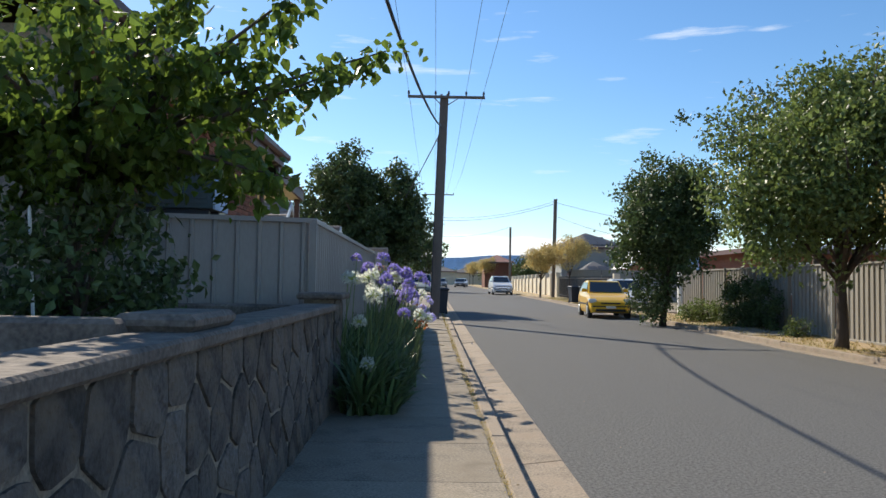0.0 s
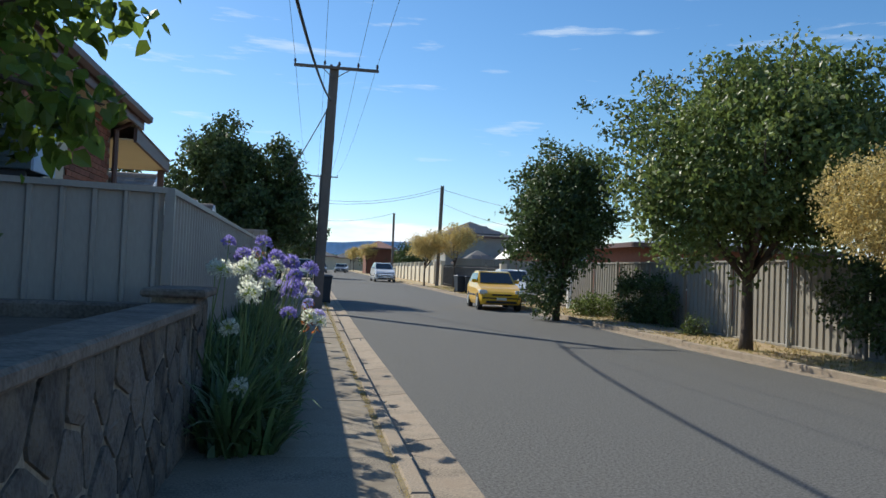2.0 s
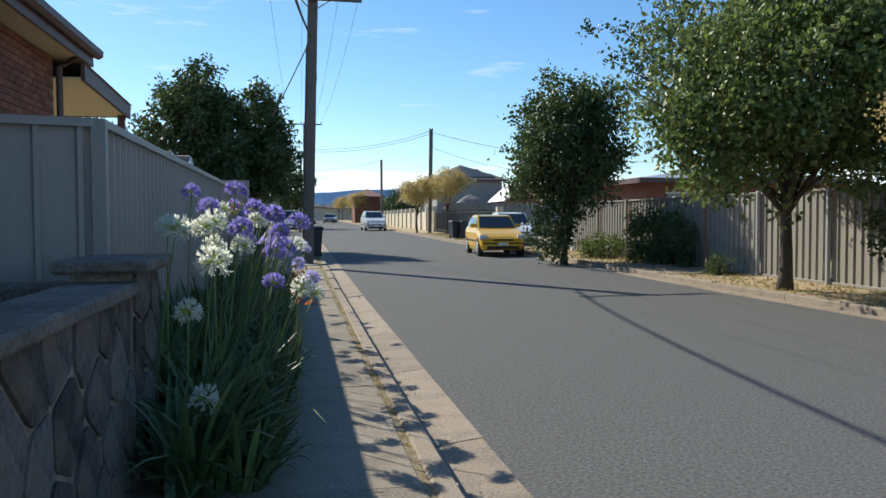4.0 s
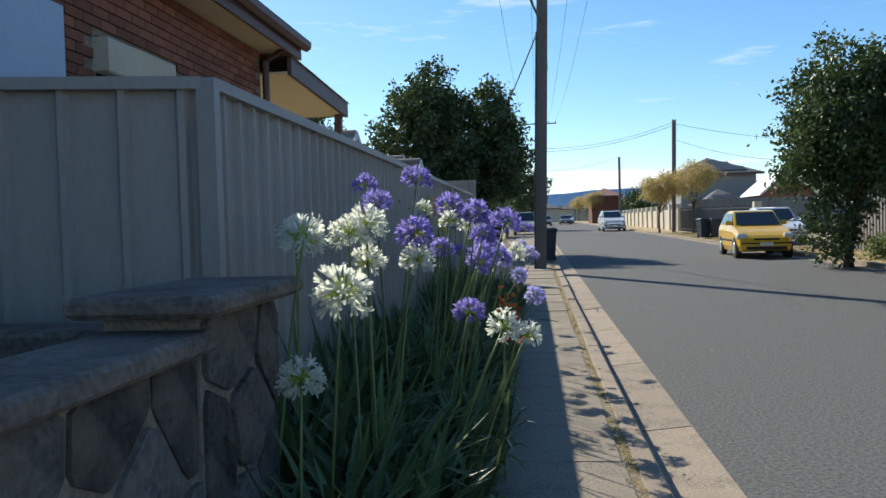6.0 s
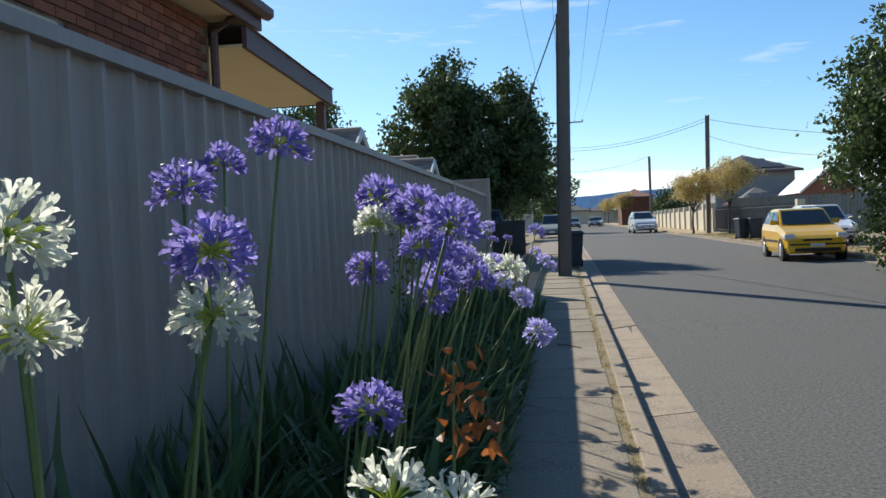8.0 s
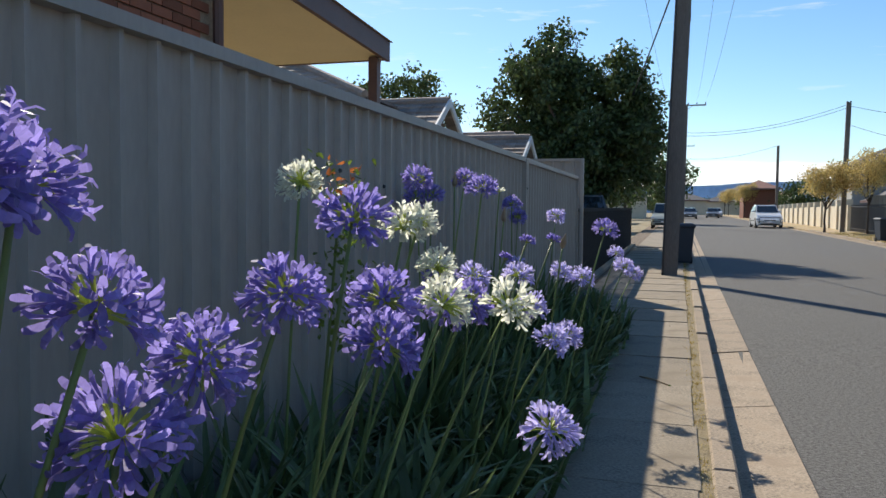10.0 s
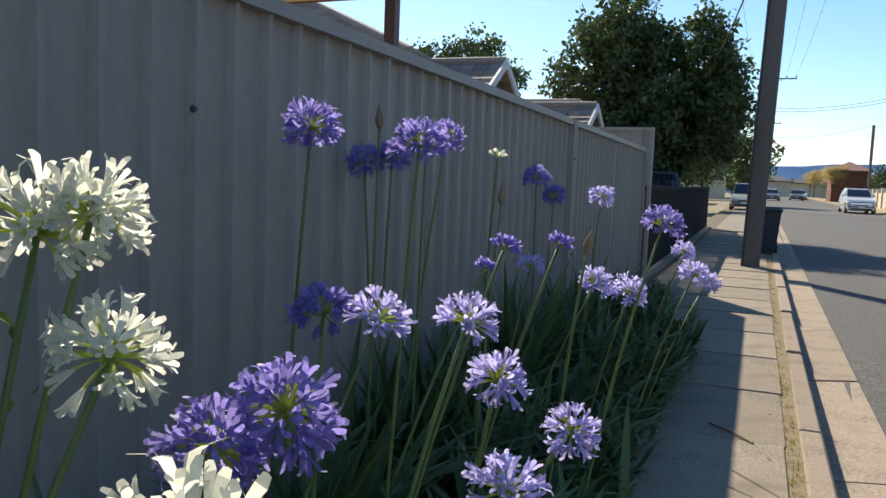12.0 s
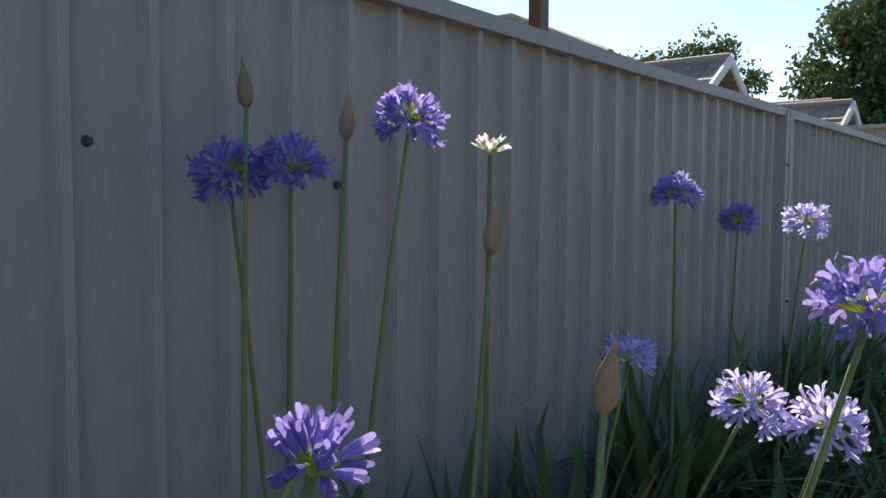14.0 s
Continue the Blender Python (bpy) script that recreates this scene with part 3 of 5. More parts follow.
def tiled_gable(name, label, x1, y, z_ridge, half, drop, length, wall_z):
    """A small house whose ridge runs along x, with its gable end towards the street."""
    h = thing(name, label, "house")
    part("wall", Shape().add([(x1 - 0.35, y - half + 0.15, 0), (x1 - 0.35, y + half - 0.15, 0), (x1 - 0.35, y + half - 0.15, z_ridge - drop), (x1 - 0.35, y, z_ridge - 0.12), (x1 - 0.35, y - half + 0.15, z_ridge - drop),
                              (x1 - length, y - half + 0.15, 0), (x1 - length, y + half - 0.15, 0), (x1 - length, y + half - 0.15, z_ridge - drop), (x1 - length, y, z_ridge - 0.12), (x1 - length, y - half + 0.15, z_ridge - drop)],
         [(0, 1, 2, 3, 4), (9, 8, 7, 6, 5), (0, 4, 9, 5), (1, 6, 7, 2)]), CREAM, h)
    s = Shape()
    n = 8
    for sgn in (-1, 1):
        for c in range(n):
            a, b = c / n, (c + 1) / n
            za, zb = z_ridge - drop * a, z_ridge - drop * b
            ya, yb = y + sgn * half * a, y + sgn * half * b
            for q in range(int(length / 0.3)):
                xa, xb = x1 - 0.02 - q * 0.3, x1 - 0.02 - q * 0.3 - 0.285
                s.add([(xa, ya, za + 0.01), (xb, ya, za + 0.01), (xb, yb, zb + 0.055), (xa, yb, zb + 0.055), (xa, yb, zb + 0.0), (xb, yb, zb + 0.0)], [(0, 1, 2, 3), (3, 2, 5, 4)])
    part("roof", s, TILE, h)
    for sgn in (-1, 1):
        part("barge_board", Shape().add([(x1, y, z_ridge + 0.09), (x1, y + sgn * half, z_ridge - drop + 0.09), (x1, y + sgn * half, z_ridge - drop - 0.1), (x1, y, z_ridge - 0.1),
                                         (x1 + 0.05, y, z_ridge + 0.09), (x1 + 0.05, y + sgn * half, z_ridge - drop + 0.09), (x1 + 0.05, y + sgn * half, z_ridge - drop - 0.1), (x1 + 0.05, y, z_ridge - 0.1)],
             [(0, 1, 2, 3), (7, 6, 5, 4), (0, 4, 5, 1), (2, 6, 7, 3), (1, 5, 6, 2)]), WHITE, h, "white barge board")
    part("ridge_cap", Shape().tube([(x1, y, z_ridge + 0.05), (x1 - length, y, z_ridge + 0.05)], [0.09, 0.09], 8), TILE, h)
    return h


def tile_courses(s, low_a, low_b, high_a, high_b, n, lift=0.05):
    """Overlapping courses of tiles from an eave (low) up to a ridge (high)."""
    la, lb, ha, hb = Vector(low_a), Vector(low_b), Vector(high_a), Vector(high_b)
    up = Vector((0, 0, lift))
    for c in range(n):
        a0, b0, a1, b1 = la.lerp(ha, c / n), lb.lerp(hb, c / n), la.lerp(ha, (c + 1) / n), lb.lerp(hb, (c + 1) / n)
        s.add([a0 + up, b0 + up, b1, a1, a0, b0], [(0, 1, 2, 3), (4, 5, 1, 0)])


gabled = tiled_gable("gabled_house", "cream house with brown tiled gable and white barges", -4.70, 27.9, 4.03, 1.9, 1.25, 6.0, 2.7)
main_roof = Shape()
tile_courses(main_roof, (-15, 25.7, 3.9), (-5.9, 25.7, 3.9), (-15, 28.3, 5.55), (-9.7, 28.3, 5.55), 12)
tile_courses(main_roof, (-5.9, 25.7, 3.9), (-5.9, 30.9, 3.9), (-9.7, 28.3, 5.55), (-9.7, 28.3, 5.55), 12)
tile_courses(main_roof, (-5.9, 30.9, 3.9), (-15, 30.9, 3.9), (-9.7, 28.3, 5.55), (-15, 28.3, 5.55), 12)
part("main_roof", main_roof, TILE, gabled)
part("hip_cap", Shape().tube([(-5.9, 25.7, 3.95), (-9.7, 28.3, 5.6), (-15, 28.3, 5.6)], [0.09] * 3, 8), TILE, gabled)
part("main_wall", Shape().box(-15, 26.1, 0, -6.2, 30.5, 3.88), CREAM, gabled)
tiled_gable("gabled_garage", "low cream garage with tiled gable roof", -3.33, 30.9, 3.42, 1.6, 0.95, 5.0, 2.3)
tiled_gable("gabled_garage", "low cream outbuilding with tiled gable roof", -4.25, 33.2, 3.75, 1.6, 0.95, 5.0, 2.3)

# ---- power poles and wires ----
def stobie(name, label, x, y, h, lean, w=0.2, arm=True, z0=0.0, arm_z=None):
    p = thing(name, label, "utility pole", x, y, z0)
    top = Vector((lean * h, 0, h))
    s = Shape()
    for dx in (-w * 0.42, w * 0.36):
        s.loft([[(dx - 0.028 + lean * z, -0.1 * (1 - 0.35 * z / h), z), (dx + 0.05 + lean * z, -0.1 * (1 - 0.35 * z / h), z), (dx + 0.05 + lean * z, 0.1 * (1 - 0.35 * z / h), z), (dx - 0.028 + lean * z, 0.1 * (1 - 0.35 * z / h), z)] for z in (-0.15, h)])
    part("steel_channel", s, POLE, p)
    part("concrete_core", Shape().loft([[(-w * 0.32 + lean * z, -0.085 * (1 - 0.35 * z / h), z), (w * 0.34 + lean * z, -0.085 * (1 - 0.35 * z / h), z), (w * 0.34 + lean * z, 0.085 * (1 - 0.35 * z / h), z), (-w * 0.32 + lean * z, 0.085 * (1 - 0.35 * z / h), z)] for z in (-0.15, h - 0.05)]), POLE, p)
    if arm:
        az = arm_z or h - 0.12
        cx = lean * az + arm * 0
        xarm = part("crossarm", Shape().box(cx - 1.25, -0.18, az - 0.045, cx + 1.4, -0.09, az + 0.045, 0.01), POLE, p)
        for ix in (-1.22, -0.3, 0.15, 0.75, 1.35):
            part("insulator", Shape().tube([(cx + ix, -0.135, az + 0.04), (cx + ix, -0.135, az + 0.09), (cx + ix, -0.135, az + 0.1), (cx + ix, -0.135, az + 0.2)], [0.02, 0.02, 0.045, 0.03], 8), CERAMIC, xarm)
        part("brace", Shape().tube([(cx + 0.05, -0.12, az - 0.32), (cx + 0.5, -0.135, az - 0.03)], [0.016, 0.016], 6), POLE, p)
        part("brace", Shape().tube([(cx - 0.05, -0.12, az - 0.32), (cx - 0.35, -0.135, az - 0.03)], [0.016, 0.016], 6), POLE, p)
    return p


P1 = (0.37, 27.3)
pole = stobie("power_pole", "tall dark steel and concrete power pole beside the kerb", P1[0], P1[1], 7.75, 0.027, 0.27, z0=0.14)
part("conduit", Shape().tube([(-0.15, -0.13, 0), (-0.10, -0.13, 2.2), (0.02, -0.11, 6.3)], [0.022] * 3, 6), DARKSTEEL, pole)
part("small_box", Shape().box(0.2, -0.08, 5.3, 0.3, 0.08, 5.75, 0.01), POLE, pole)
stobie("power_pole", "distant dark power pole with a crossarm", 0.75, 70, 9.1, 0.012, 0.25, z0=gz(70))
stobie("power_pole", "distant dark power pole with a crossarm", 0.75, 108, 9.0, 0.0, 0.25, z0=gz(108))
pole2 = stobie("power_pole", "dark timber-brown pole across the road carrying service lines", 10.0, 62, 7.95, 0.018, 0.24, arm=False, z0=gz(62))
pole3 = stobie("power_pole", "distant dark pole standing beside a hedge", 10.55, 100, 8.2, 0.0, 0.24, arm=False, z0=gz(100))


def wire(name, label, a, b, sag, r):
    a, b = Vector(a), Vector(b)
    n = 24
    pts = [a.lerp(b, i / n) - Vector((0, 0, 4 * sag * (i / n) * (1 - i / n))) for i in range(n + 1)]
    t = thing(name, label, "cable")
    part("strand", Shape().tube(pts, [r] * (n + 1), 5, False), CABLE, t)
    return t


ax = 0.37 + 0.027 * 7.63
for ix in (-1.22, -0.3, 0.75, 1.35):
    wire("power_line", "thin bare overhead power line above the street", (ax + ix, P1[1] - 0.13, 7.97), (ax + ix - 0.4, -25, 8.6), 0.5, 0.006)
    wire("power_line", "thin bare overhead power line above the street", (ax + ix, P1[1] - 0.13, 7.97), (0.85 + ix, 70, 9.75), 0.6, 0.006)
wire("service_cable", "thick black service cable slung from the pole", (0.5, P1[1] - 0.1, 6.75), (-1.7, -10, 6.3), 1.5, 0.028)
wire("service_cable", "thick black service cable slung from the pole", (0.45, P1[1] + 0.1, 6.55), (-2.4, 45, 4.5), 0.2, 0.02)
wire("service_line", "thin service line strung across the street", (10.1, 62, 8.1), (0.8, 66, 7.0), 0.5, 0.013)
wire("service_line", "thin service line strung across the street", (10.1, 62, 7.9), (0.4, 64, 6.6), 0.5, 0.013)
wire("service_line", "thin service line running to a house roof", (10.15, 62, 8.0), (22, 50, 5.0), 0.5, 0.013)
wire("service_line", "thin service line running to a house roof", (10.15, 62, 6.9), (18, 60, 5.0), 0.4, 0.012)
wire("service_line", "thin service line strung across the street", (10.5, 100, 8.8), (0.9, 100, 7.5), 0.5, 0.016)

# ---- trees ----
def leaf_cloud(centres, per, spread, size, seed, droop=0.3, aspect=0.6, shape="quad"):
    """Many small leaves, gathered round the clump centres."""
    r = np.random.default_rng(seed)
    c = np.repeat(np.asarray(centres, float), per, axis=0)
    n = len(c)
    p = c + r.normal(0, spread, (n, 3)) * np.array([1, 1, 0.8])
    d = r.normal(0, 1, (n, 3))
    d[:, 2] -= droop * 2
    d /= np.linalg.norm(d, axis=1)[:, None]
    q = r.normal(0, 1, (n, 3))
    w = np.cross(d, q)
    w /= np.linalg.norm(w, axis=1)[:, None]
    nn = np.cross(d, w)
    L = (size * r.uniform(0.6, 1.3, n))[:, None]
    if shape == "quad":
        v = np.stack([p, p + d * L * 0.45 + w * L * aspect * 0.5 + nn * L * 0.08, p + d * L, p + d * L * 0.45 - w * L * aspect * 0.5 + nn * L * 0.08], 1).reshape(-1, 3)
        f = np.arange(n * 4).reshape(n, 4)
        return v.tolist(), f.tolist()
    cols = [p, p + d * L * 0.25 + w * L * aspect * 0.5 + nn * L * 0.10, p + d * L * 0.62 + w * L * aspect * 0.36 + nn * L * 0.10, p + d * L * 1.0,
            p + d * L * 0.62 - w * L * aspect * 0.36 + nn * L * 0.10, p + d * L * 0.25 - w * L * aspect * 0.5 + nn * L * 0.10, p + d * L * 0.5]
    v = np.stack(cols, 1).reshape(-1, 3)
    k = (np.arange(n) * 7)[:, None]
    f = np.concatenate([k + np.array([[0, 1, 6, 6]]), k + np.array([[1, 2, 6, 6]]), k + np.array([[2, 3, 6, 6]]), k + np.array([[3, 4, 6, 6]]), k + np.array([[4, 5, 6, 6]]), k + np.array([[5, 0, 6, 6]])])[:, :3]
    return v.tolist(), f.tolist()


def crown_points(blobs, n, seed, rough=0.28):
    r = random.Random(seed)
    vol = [b[3] * b[4] * b[5] for b in blobs]
    out = []
    while len(out) < n:
        b = r.choices(blobs, vol)[0]
        d = Vector((r.gauss(0, 1), r.gauss(0, 1), r.gauss(0, 1))).normalized()
        rad = r.uniform(0.2, 1.0) ** 0.45
        lump = 1 + rough * 1.6 * noise.noise(d * 2.6 + Vector((seed, b[0], 0)))
        out.append((b[0] + d.x * b[3] * rad * lump, b[1] + d.y * b[4] * rad * lump, b[2] + d.z * b[5] * rad * lump))
    return out


def tree(name, label, x, y, z0, trunk_h, trunk_r, blobs, clumps, per, spread, size, mat, seed, limbs=14, lean=(0, 0), rough=0.28, aspect=0.6, group=""):
    """blobs: crown ellipsoids (dx, dy, z, rx, ry, rz) about the trunk."""
    t = thing(name, label, "tree", x, y, z0, group=group)
    r = random.Random(seed)
    pts = crown_points(blobs, clumps, seed, rough)
    s = Shape()
    top = Vector((lean[0], lean[1], trunk_h))
    n = 5
    s.tube([Vector((lean[0] * i / n + r.uniform(-1, 1) * trunk_r * 0.25, lean[1] * i / n, -0.08 + (trunk_h + 0.08) * i / n)) for i in range(n + 1)], [trunk_r * (1.35 if i == 0 else 1.0 - 0.3 * i / n) for i in range(n + 1)], 10)
    for q in r.sample(pts, limbs):
        q = Vector(q)
        start = top * r.uniform(0.72, 1.0)
        mid = start.lerp(q, 0.5) + Vector((r.uniform(-0.15, 0.15), r.uniform(-0.15, 0.15), 0.12 * (q - start).length))
        s.tube([start, mid, q], [trunk_r * 0.45, trunk_r * 0.25, trunk_r * 0.07], 6)
    part("trunk", s, BARK, t, smooth=True)
    v, f = leaf_cloud(pts, per, spread, size, seed, aspect=aspect)
    cs = Shape()
    cs.v, cs.f = v, f
    part("crown", cs, mat, t)
    return t


tree("street_tree", "broad leafy green street tree on the verge", 9.2, 17.8, 0.1, 1.9, 0.13,
     [(0.4, 0, 3.95, 2.75, 2.6, 2.0), (-1.3, -0.2, 3.0, 1.35, 1.5, 1.25), (0.7, 0, 5.3, 1.8, 1.7, 1.15), (2.5, 0, 4.1, 1.5, 1.7, 1.7)], 900, 54, 0.21, 0.135, LEAF, 21, 20, rough=0.42)
tree("street_tree", "upright dense green street tree with low shoots at its base", 8.05, 27.0, 0.1, 1.4, 0.11,
     [(0.1, 0, 3.2, 1.75, 1.7, 1.5), (0.25, 0, 4.5, 1.3, 1.2, 1.25), (-0.35, -0.1, 1.3, 0.62, 0.6, 0.75), (-0.3, -0.1, 0.6, 0.5, 0.5, 0.5)], 600, 50, 0.18, 0.135, DARKLEAF, 22, 14, lean=(0.25, 0), rough=0.45)
tree("gum_tree", "tall sparse green tree behind the sheet fence", 12.6, 25.5, 0.1, 4.0, 0.16,
     [(-1.4, -0.3, 5.9, 2.6, 2.0, 1.9), (0.8, 0, 5.5, 2.2, 2.0, 2.0)], 190, 44, 0.2, 0.15, DARKLEAF, 23, 40, rough=0.5)
tree("golden_shrub_tree", "rounded golden-leaved tree on the verge", 10.15, 12.9, 0.1, 1.5, 0.12,
     [(-1.0, 0, 2.65, 1.55, 1.5, 0.88)], 330, 70, 0.12, 0.06, GOLDLEAF, 24, 10, rough=0.12)
tree("shade_tree", "large dark dense tree overhanging the footpath", -3.0, 37.5, 0.1, 2.4, 0.3,
     [(-1.0, 0, 5.7, 1.45, 1.6, 1.35), (-0.5, 0, 7.15, 0.8, 0.9, 0.8), (-1.2, 0, 6.8, 0.5, 0.6, 0.5), (-1.9, 0, 6.1, 0.6, 0.8, 0.6), (0.2, 0, 5.6, 0.7, 0.9, 1.0), (1.55, 0, 5.4, 0.95, 1.2, 1.25), (1.5, 0, 6.75, 0.45, 0.5, 0.5), (2.1, 0, 4.6, 0.75, 1.2, 1.2),
      (0, 0, 3.7, 2.7, 2.3, 1.45), (-0.3, -0.5, 2.5, 2.3, 2.0, 0.85), (-2.7, 0, 4.3, 0.75, 1.3, 0.75), (2.3, 0, 3.2, 0.6, 1.0, 0.9)], 1150, 46, 0.17, 0.18, DARKLEAF, 25, 20, rough=0.5)
tree("garden_tree", "dark green tree behind the tiled roofs", -10.0, 40, 0.1, 3.4, 0.2, [(0.3, 0, 6.1, 0.8, 1.0, 1.1), (-1.3, 0, 6.2, 0.9, 1.0, 0.9), (-2.5, 0, 5.9, 0.6, 0.8, 0.9), (1.6, 0, 5.2, 0.7, 0.9, 0.7), (-0.8, 0, 4.6, 2.2, 1.6, 0.9)], 230, 40, 0.19, 0.18, DARKLEAF, 26, 12)
tree("garden_tree", "dark green tree far along the footpath", 0.2, 84, gz(84), 2.5, 0.2, [(-0.6, 0, 4.2, 1.9, 2.0, 2.3)], 160, 26, 0.35, 0.3, DARKLEAF, 27, 10)
for i, (x, y, h) in enumerate(((8.7, 60, 1.0), (10.75, 59, 1.15), (9.0, 122, 1.15), (9.2, 131, 1.15), (9.1, 158, 1.2), (9.2, 172, 1.2))):
    tree("golden_street_tree", "small golden-leaved street tree on the verge", x, y, gz(y) + 0.09, 1.7 * h, 0.07, [(0, 0, 3.0 * h, 1.3, 1.2, 0.95 * h), (0.6, 0, 3.2 * h, 1.1, 1.1, 0.8 * h)], 170, 34, 0.17, 0.13, GOLDLEAF, 40 + i, 8, group="golden street trees")
for i, (x, y, z, w) in enumerate(((16, 118, 3.2, 3.0), (-6, 110, 3.5, 3.5), (22, 70, 2.2, 2.0), (-4.5, 62, 3.2, 2.6), (-5, 135, 3.0, 4.0), (14, 150, 3.0, 4.0), (-5, 190, 2.6, 3.5), (3, 205, 2.4, 4.0), (10, 196, 2.6, 4.0), (17, 186, 3.0, 4.5), (-12, 200, 3.2, 5.0))):
    tree("garden_tree", "distant dark green garden tree", x, y, gz(y), 1.8, 0.18, [(0, 0, z, w, w, z * 0.55)], 120, 24, 0.4, 0.36, DARKLEAF, 60 + i, 8, group="distant garden trees")


def shrub(name, label, x, y, z, rx, ry, rz, n, per, size, mat, seed):
    t = thing(name, label, "shrub", x, y, z)
    pts = [p for p in crown_points([(0, 0, rz * 0.8, rx, ry, rz)], n, seed, 0.35) if p[2] > 0.02]
    cs = Shape()
    cs.v, cs.f = leaf_cloud(pts, per, 0.1, size, seed)
    part("foliage", cs, mat, t)
    s = Shape()
    for p in pts[:9]:
        s.tube([(0, 0, -0.05), (p[0] * 0.4, p[1] * 0.4, p[2] * 0.6), p], [0.025, 0.016, 0.006], 5)
    part("stem", s, BARK, t)
    return t


shrub("verge_shrub", "low yellow-green shrub against the sheet fence", 10.0, 28.6, 0.1, 0.8, 0.9, 0.45, 70, 40, 0.09, LEAF, 71)
shrub("verge_shrub", "dark dense shrub shading the sheet fence", 10.2, 25.2, 0.1, 0.5, 2.1, 1.0, 190, 44, 0.09, DARKLEAF, 72)
shrub("verge_shrub", "small grey-green shrub beside the driveway", 9.9, 21.3, 0.12, 0.3, 0.35, 0.25, 25, 36, 0.06, LEAF, 73)
shrub("verge_shrub", "dark climbing shrub covering the sheet fence", 10.3, 13.6, 0.1, 0.5, 3.2, 1.5, 280, 50, 0.1, DARKLEAF, 74)
shrub("garden_shrub", "dark garden shrub behind the stone wall", -2.3, 6.6, 1.0, 0.75, 1.0, 0.6, 90, 40, 0.08, DARKLEAF, 75)
shrub("garden_shrub", "dark garden shrub beside the stone wall", -3.4, 5.3, 1.0, 0.8, 0.9, 0.5, 80, 40, 0.08, DARKLEAF, 76)

# overhanging tree by the stone wall
near = thing("apricot_tree", "broad-leaved garden tree overhanging the stone wall", "tree", -2.45, 6.7, 1.0)
rn = random.Random(9)
s = Shape().tube([(0, 0, -0.05), (0.04, 0, 0.5), (-0.03, 0.05, 1.0), (0.05, 0, 1.35)], [0.09, 0.075, 0.07, 0.06], 9)
twig_pts = []
ends = [(2.3, -0.4, 1.95), (2.0, -0.6, 1.75), (1.75, -0.9, 1.0), (1.6, -0.2, 2.2), (1.9, -1.0, 2.2), (1.3, -1.4, 2.0), (1.5, 0.2, 1.7), (0.9, -1.8, 1.8), (0.4, -1.9, 1.5), (-0.5, -1.9, 1.3), (0.9, -0.2, 2.4), (0.2, -0.8, 2.4), (-0.8, -1.4, 2.0), (1.45, -0.5, 1.2), (1.2, -0.9, 1.75), (0.6, -0.7, 2.0), (0.2, -0.3, 1.5), (-0.6, -0.4, 1.9), (-0.7, -0.6, 1.2), (0.8, 0.4, 1.9), (-0.3, -1.0, 1.5), (0.5, -0.3, 0.85), (0.2, 0.5, 1.4), (0.9, -1.3, 1.4), (-1.2, 0.2, 1.6), (-0.3, -0.2, 0.8), (1.3, 0.1, 1.1), (1.4, -0.2, 1.9), (0.9, -0.6, 1.3), (0.3, -0.9, 1.1), (-0.9, -1.0, 1.5), (-1.4, -0.6, 1.2), (0.5, 0.0, 2.2), (0, -1.2, 2.0)]
for e in ends:
    start, q = Vector((0.03, 0, rn.uniform(0.8, 1.35))), Vector(e)
    mid = start.lerp(q, 0.5) + Vector((0, 0, 0.15))
    s.tube([start, mid, q], [0.03, 0.018, 0.004], 6)
    for i in range(34):
        k = rn.uniform(0.25, 1.0)
        p = (start.lerp(mid, k * 2) if k < 0.5 else mid.lerp(q, k * 2 - 1))
        twig_pts.append(p + Vector((rn.gauss(0, 0.12), rn.gauss(0, 0.12), rn.gauss(-0.02, 0.09))) * (1.25 - 0.8 * k))
    twig_pts += [q - Vector(e).normalized() * 0.05 * i + Vector((rn.gauss(0, 0.02), rn.gauss(0, 0.02), 0)) for i in range(6)]
part("trunk", s, BARK, near, smooth=True)
cs = Shape()
cs.v, cs.f = leaf_cloud(twig_pts, 6, 0.05, 0.085, 5, droop=0.5, aspect=0.75, shape="heart")
part("crown", cs, NEARLEAF, near)
stake = thing("garden_stake", "thin pale garden stake leaning in the bed", "stake", -2.35, 6.0, 1.0)
part("rod", Shape().tube([(0.06, 0, -0.02), (0, 0, 0.8)], [0.012, 0.012], 6), WHITE, stake)
part("tip", Shape().tube([(0, 0, 0.8), (0, 0, 0.83)], [0.013, 0.004], 6), WHITE, stake)

# ---- sheet fence across the road ----
rf = thing("sheet_fence", "weathered pale ribbed sheet fence across the road", "fence", 10.7, 4, 0)
for i in range(12):
    y = i * 2.42
    fence_bay(rf, 2.42, 2.06, 2.06, 0.1, pose(0, y + 2.42, 0, 0, 0, 180), RFENCE, infill_pitch=0.22)
    fence_post(rf, 2.08, 0.1, pose(-0.03, y, 0), GALV if i in (6, 7) else RFENCE)
white_post = thing("gate_post", "square white painted gate post", "post", 10.68, 33.2, 0.1)
part("shaft", Shape().box(-0.07, -0.07, -0.05, 0.07, 0.07, 2.1, 0.01), WHITE, white_post)
part("post_top", Shape().box(-0.09, -0.09, 2.1, 0.09, 0.09, 2.16, 0.012), WHITE, white_post)
cross = thing("boundary_fence", "long pale grey sheet fence behind the driveway", "fence", 11.1, 60.5, gz(60), -90)
for i in range(5):
    fence_bay(cross, 2.42, 2.3, 2.3, 0.0, pose(0, i * 2.42, 0) @ pose(0, 2.42, 0, 0, 0, 180), RFENCE, infill_pitch=0.22)
